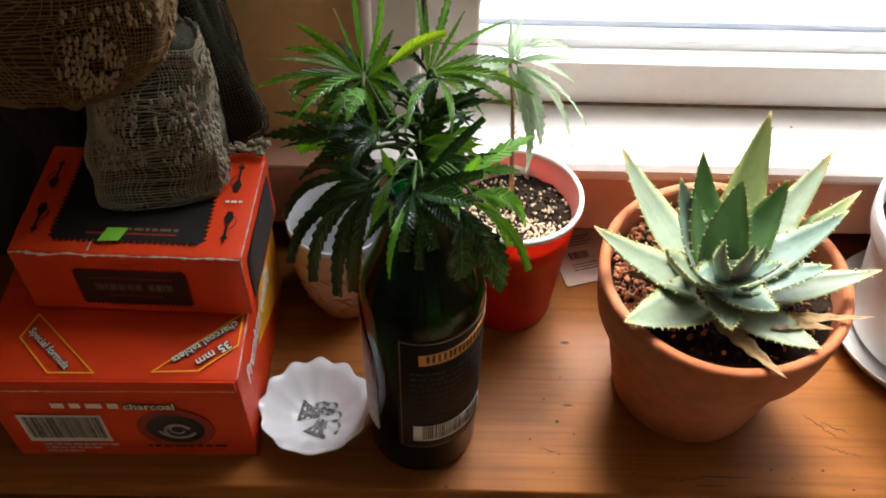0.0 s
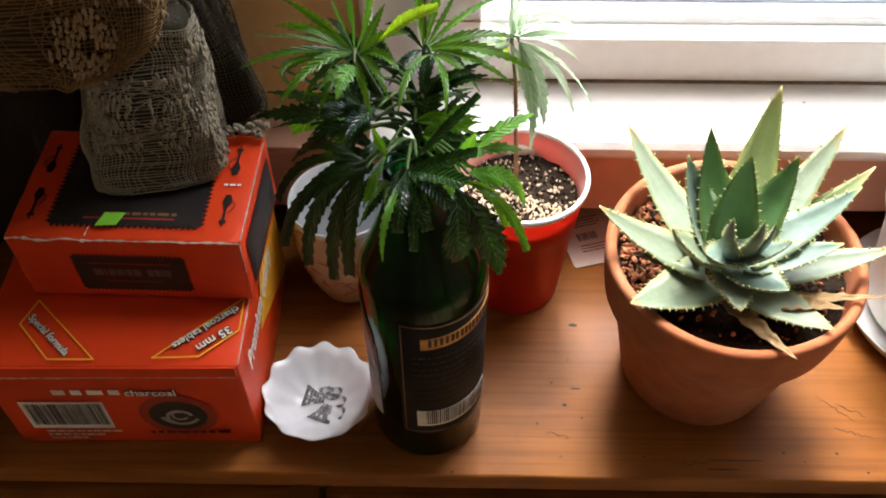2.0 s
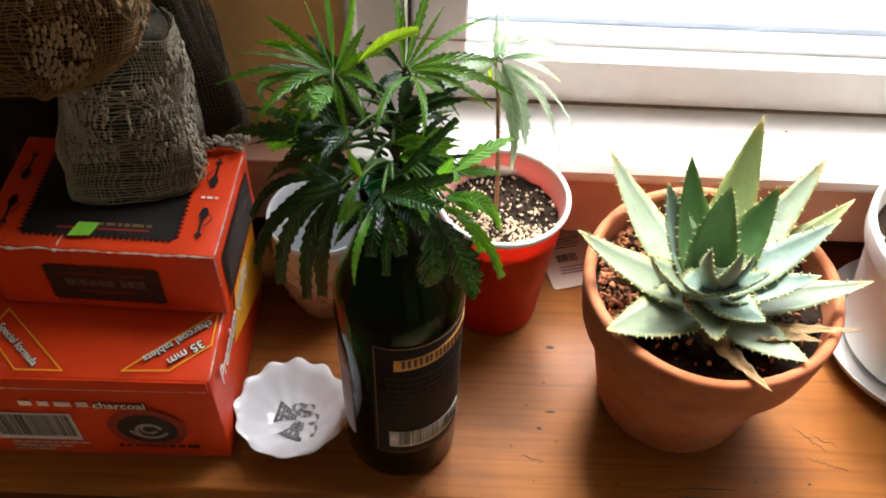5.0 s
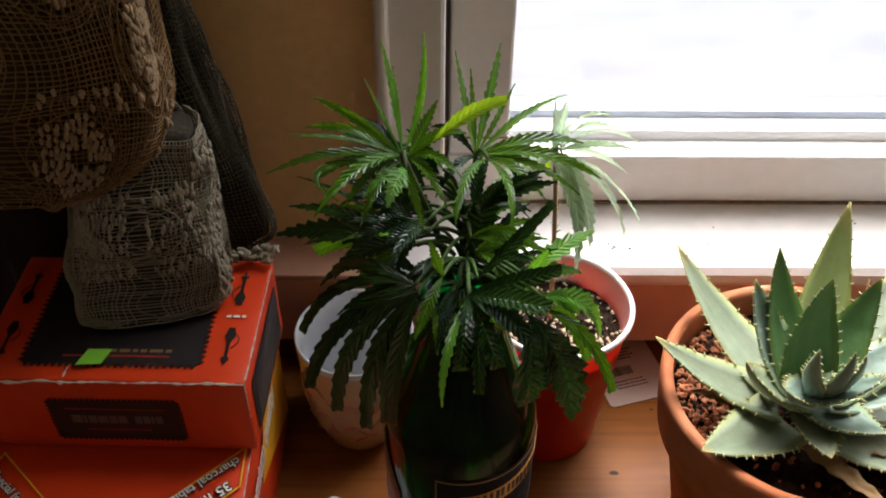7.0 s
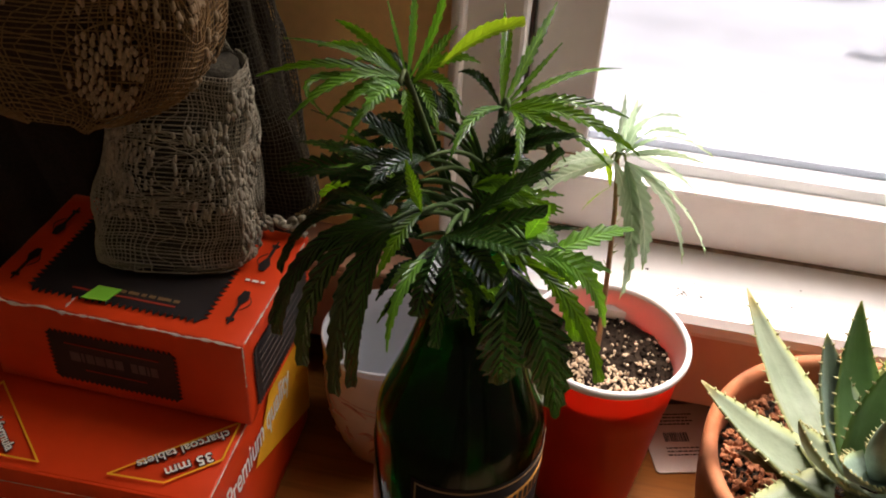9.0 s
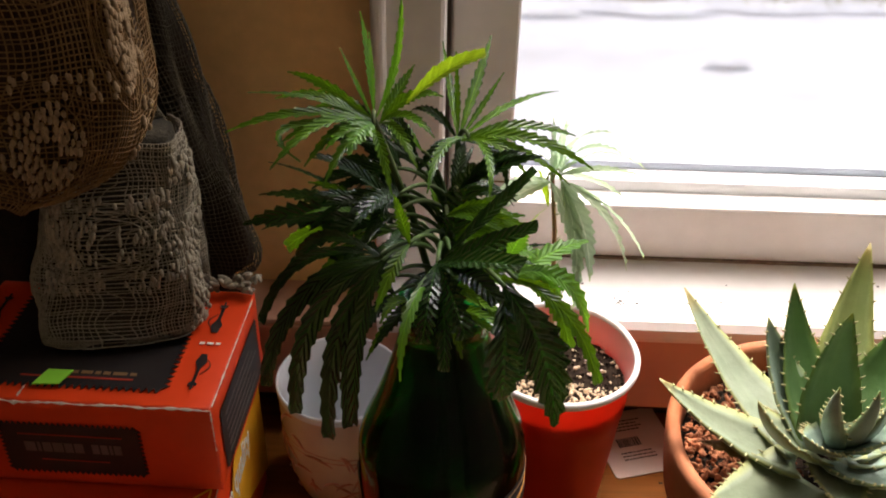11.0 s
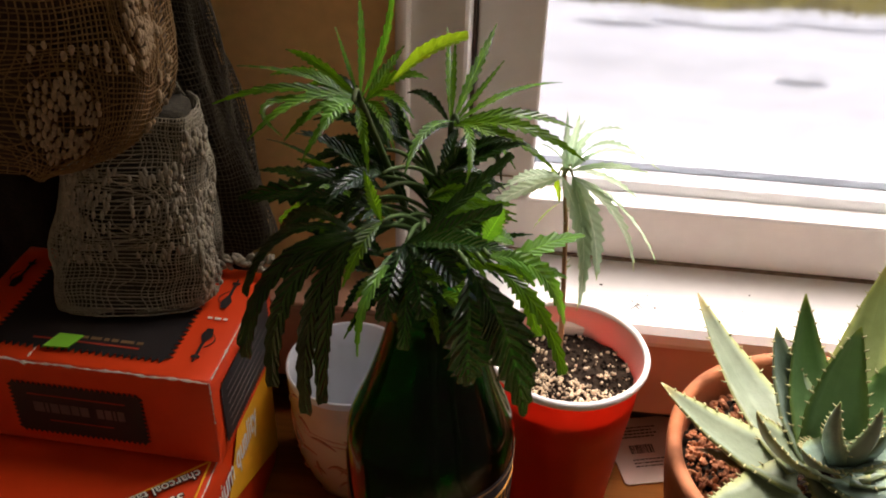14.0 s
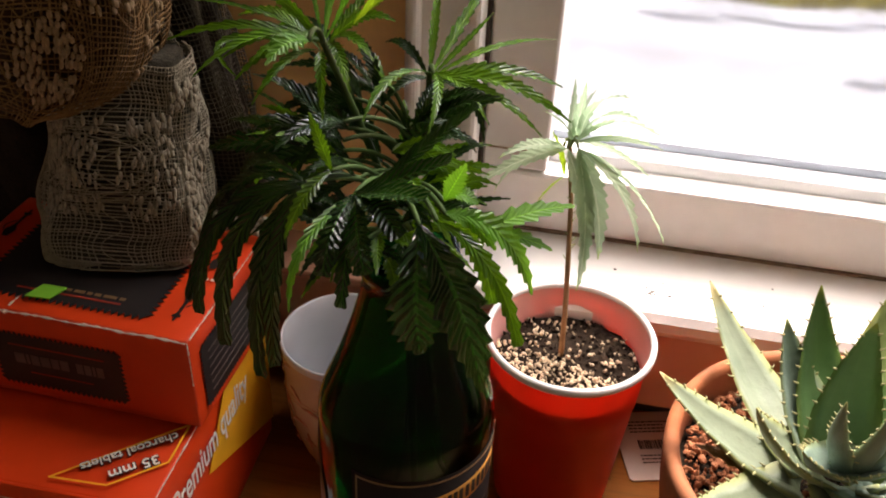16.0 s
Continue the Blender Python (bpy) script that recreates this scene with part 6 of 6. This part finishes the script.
for k, (tip, w, mat) in enumerate(INNER):
    aloe_leaf((A_O.x - 0.003 + 0.001 * k, A_O.y - 0.006, 0.156), tip, w, 0.0060, mat, 0.10, 8, 40 + k, "short young aloe leaf")
aloe_leaf((0.2200, 0.4000, 0.128), (0.2505, 0.3444, 0.1400), 0.012, 0.003, ALOE_DEAD, 0.05, 0, 60, "dry curled tan leaf", True)
aloe_leaf((0.2000, 0.4200, 0.128), (0.1640, 0.4270, 0.1350), 0.013, 0.002, ALOE_DEAD, -0.05, 0, 61, "dry curled tan leaf", True)
aloe_leaf((0.1950, 0.4150, 0.126), (0.1720, 0.4010, 0.1260), 0.012, 0.002, ALOE_DEAD, -0.05, 0, 62, "dry curled tan leaf", True)
aloe_leaf((0.2550, 0.4000, 0.126), (0.3150, 0.3900, 0.1410), 0.007, 0.003, ALOE_DEAD, 0.03, 0, 63, "dry curled tan leaf", True)
aloe_leaf((0.2500, 0.3950, 0.126), (0.2890, 0.3830, 0.1370), 0.012, 0.002, ALOE_DEAD, -0.08, 0, 64, "dry curled tan leaf", True)
aloe_leaf((0.2500, 0.4300, 0.126), (0.2720, 0.4800, 0.1700), 0.004, 0.002, ALOE_DEAD, 0.03, 0, 65, "dry flower stalk stub", True)

# ---------------------------------------------------------------- white pot with saucer
QX, QY = 0.4330, 0.4920
wpot = thing("plastic_pot", "white plastic flower pot standing in a white saucer", "pot", (QX, QY - 0.012, 0.0))
part("body", lathe([(0.0, 0.007), (0.056, 0.007), (0.060, 0.012), (0.0700, 0.080), (0.0735, 0.104), (0.0780, 0.1055), (0.0795, 0.110), (0.0808, 0.124), (0.0800, 0.1275), (0.0772, 0.1275), (0.0755, 0.122), (0.071, 0.10), (0.060, 0.03), (0.0, 0.02)], 96), POT_WHITE, wpot)
part("saucer", lathe([(0.0, 0.0), (0.066, 0.0), (0.070, 0.002), (0.0790, 0.0165), (0.0800, 0.0180), (0.0788, 0.0186), (0.0690, 0.0040), (0.0, 0.0035)], 96), POT_WHITE, wpot, "shallow white saucer")
qs = thing("potting_soil", "dark soil with perlite in the white pot", "soil", (QX, QY - 0.012, 0.0))
part("earth", soil_disc(0.0725, 0.106, 0.003, 5, 72), SOIL, qs)
part("perlite", crumbs(260, 0.070, 0.1075, 0.0008, 0.0022, 9), PERLITE, qs, "cream perlite grains", smooth=False, kind="stuff")

# ---------------------------------------------------------------- crumbs of dirt
def scatter_dirt(name, label, spots, z, seed, lo=0.0003, hi=0.0009):
    bm = bmesh.new()
    rnd = random.Random(seed)
    for x0, x1, y0, y1, count in spots:
        for _ in range(count):
            s = rnd.uniform(lo, hi)
            x, y = rnd.uniform(x0, x1), rnd.uniform(y0, y1)
            vs = bmesh.ops.create_icosphere(bm, subdivisions=1, radius=s)["verts"]
            for v in vs:
                v.co = Vector((v.co.x * rnd.uniform(0.8, 1.8), v.co.y * rnd.uniform(0.8, 1.4), v.co.z * 0.5)) + Vector((x, y, z(x, y) + s * 0.2))
    return single(name, bm, DIRT, label, "dirt", "stuff", smooth=False)


scatter_dirt("dirt_crumbs", "dark crumbs of soil on the white sill", [(0.03, 0.42, 0.556, 0.604, 12), (0.12, 0.17, 0.565, 0.595, 4)], lambda x, y: 0.1120 + (y - 0.5525) * 0.096, 5)
scatter_dirt("dirt_crumbs", "dark crumbs of soil on the wooden dresser", [(0.09, 0.34, 0.342, 0.53, 26), (-0.08, 0.09, 0.34, 0.40, 6)], lambda x, y: 0.0, 6, 0.0004, 0.0011)
twig = bmesh.new()
for a, b in (((0.140, 0.566, 0.1136), (0.147, 0.572, 0.1142)), ((0.143, 0.570, 0.1140), (0.146, 0.566, 0.1136)), ((0.144, 0.572, 0.1142), (0.1475, 0.5675, 0.1138))):
    add_tube(twig, [a, b], 0.0003, 4)
single("dry_twig", twig, DIRT, "tiny dry twig lying on the white sill", "twig", smooth=False)
knots = thing("wood_scratches", "dark knots and scratches in the dresser board", "scratch", (0, 0, 0.00005))
for k, (x, y, w, h) in enumerate(((0.145, 0.465, 0.0035, 0.0016), (0.143, 0.408, 0.004, 0.0007), (0.134, 0.394, 0.0016, 0.0012), (0.250, 0.352, 0.020, 0.0005), (0.240, 0.345, 0.012, 0.0005))):
    part("scratch", plate([(x + px, y + py) for px, py in disc(0, 0, w, h, 14)], 0.0001, Matrix.Identity(4)), DIRT, knots, smooth=False)
rnd = random.Random(31)
for x, y, run, rise in ((0.318, 0.405, 0.024, -0.022), (0.330, 0.398, 0.020, -0.010), (0.325, 0.378, 0.028, -0.008), (0.205, 0.348, 0.030, 0.003), (0.118, 0.372, 0.018, -0.004)):
    crack = [(x + run * i / 14 + rnd.uniform(-0.0008, 0.0008), y + rise * i / 14 + rnd.uniform(-0.0016, 0.0016), 0.00002) for i in range(15)]
    part("scratch", add_tube(bmesh.new(), crack, lambda t: 0.0003 * math.sin(math.pi * (0.05 + 0.9 * t)), 5), DIRT, knots)
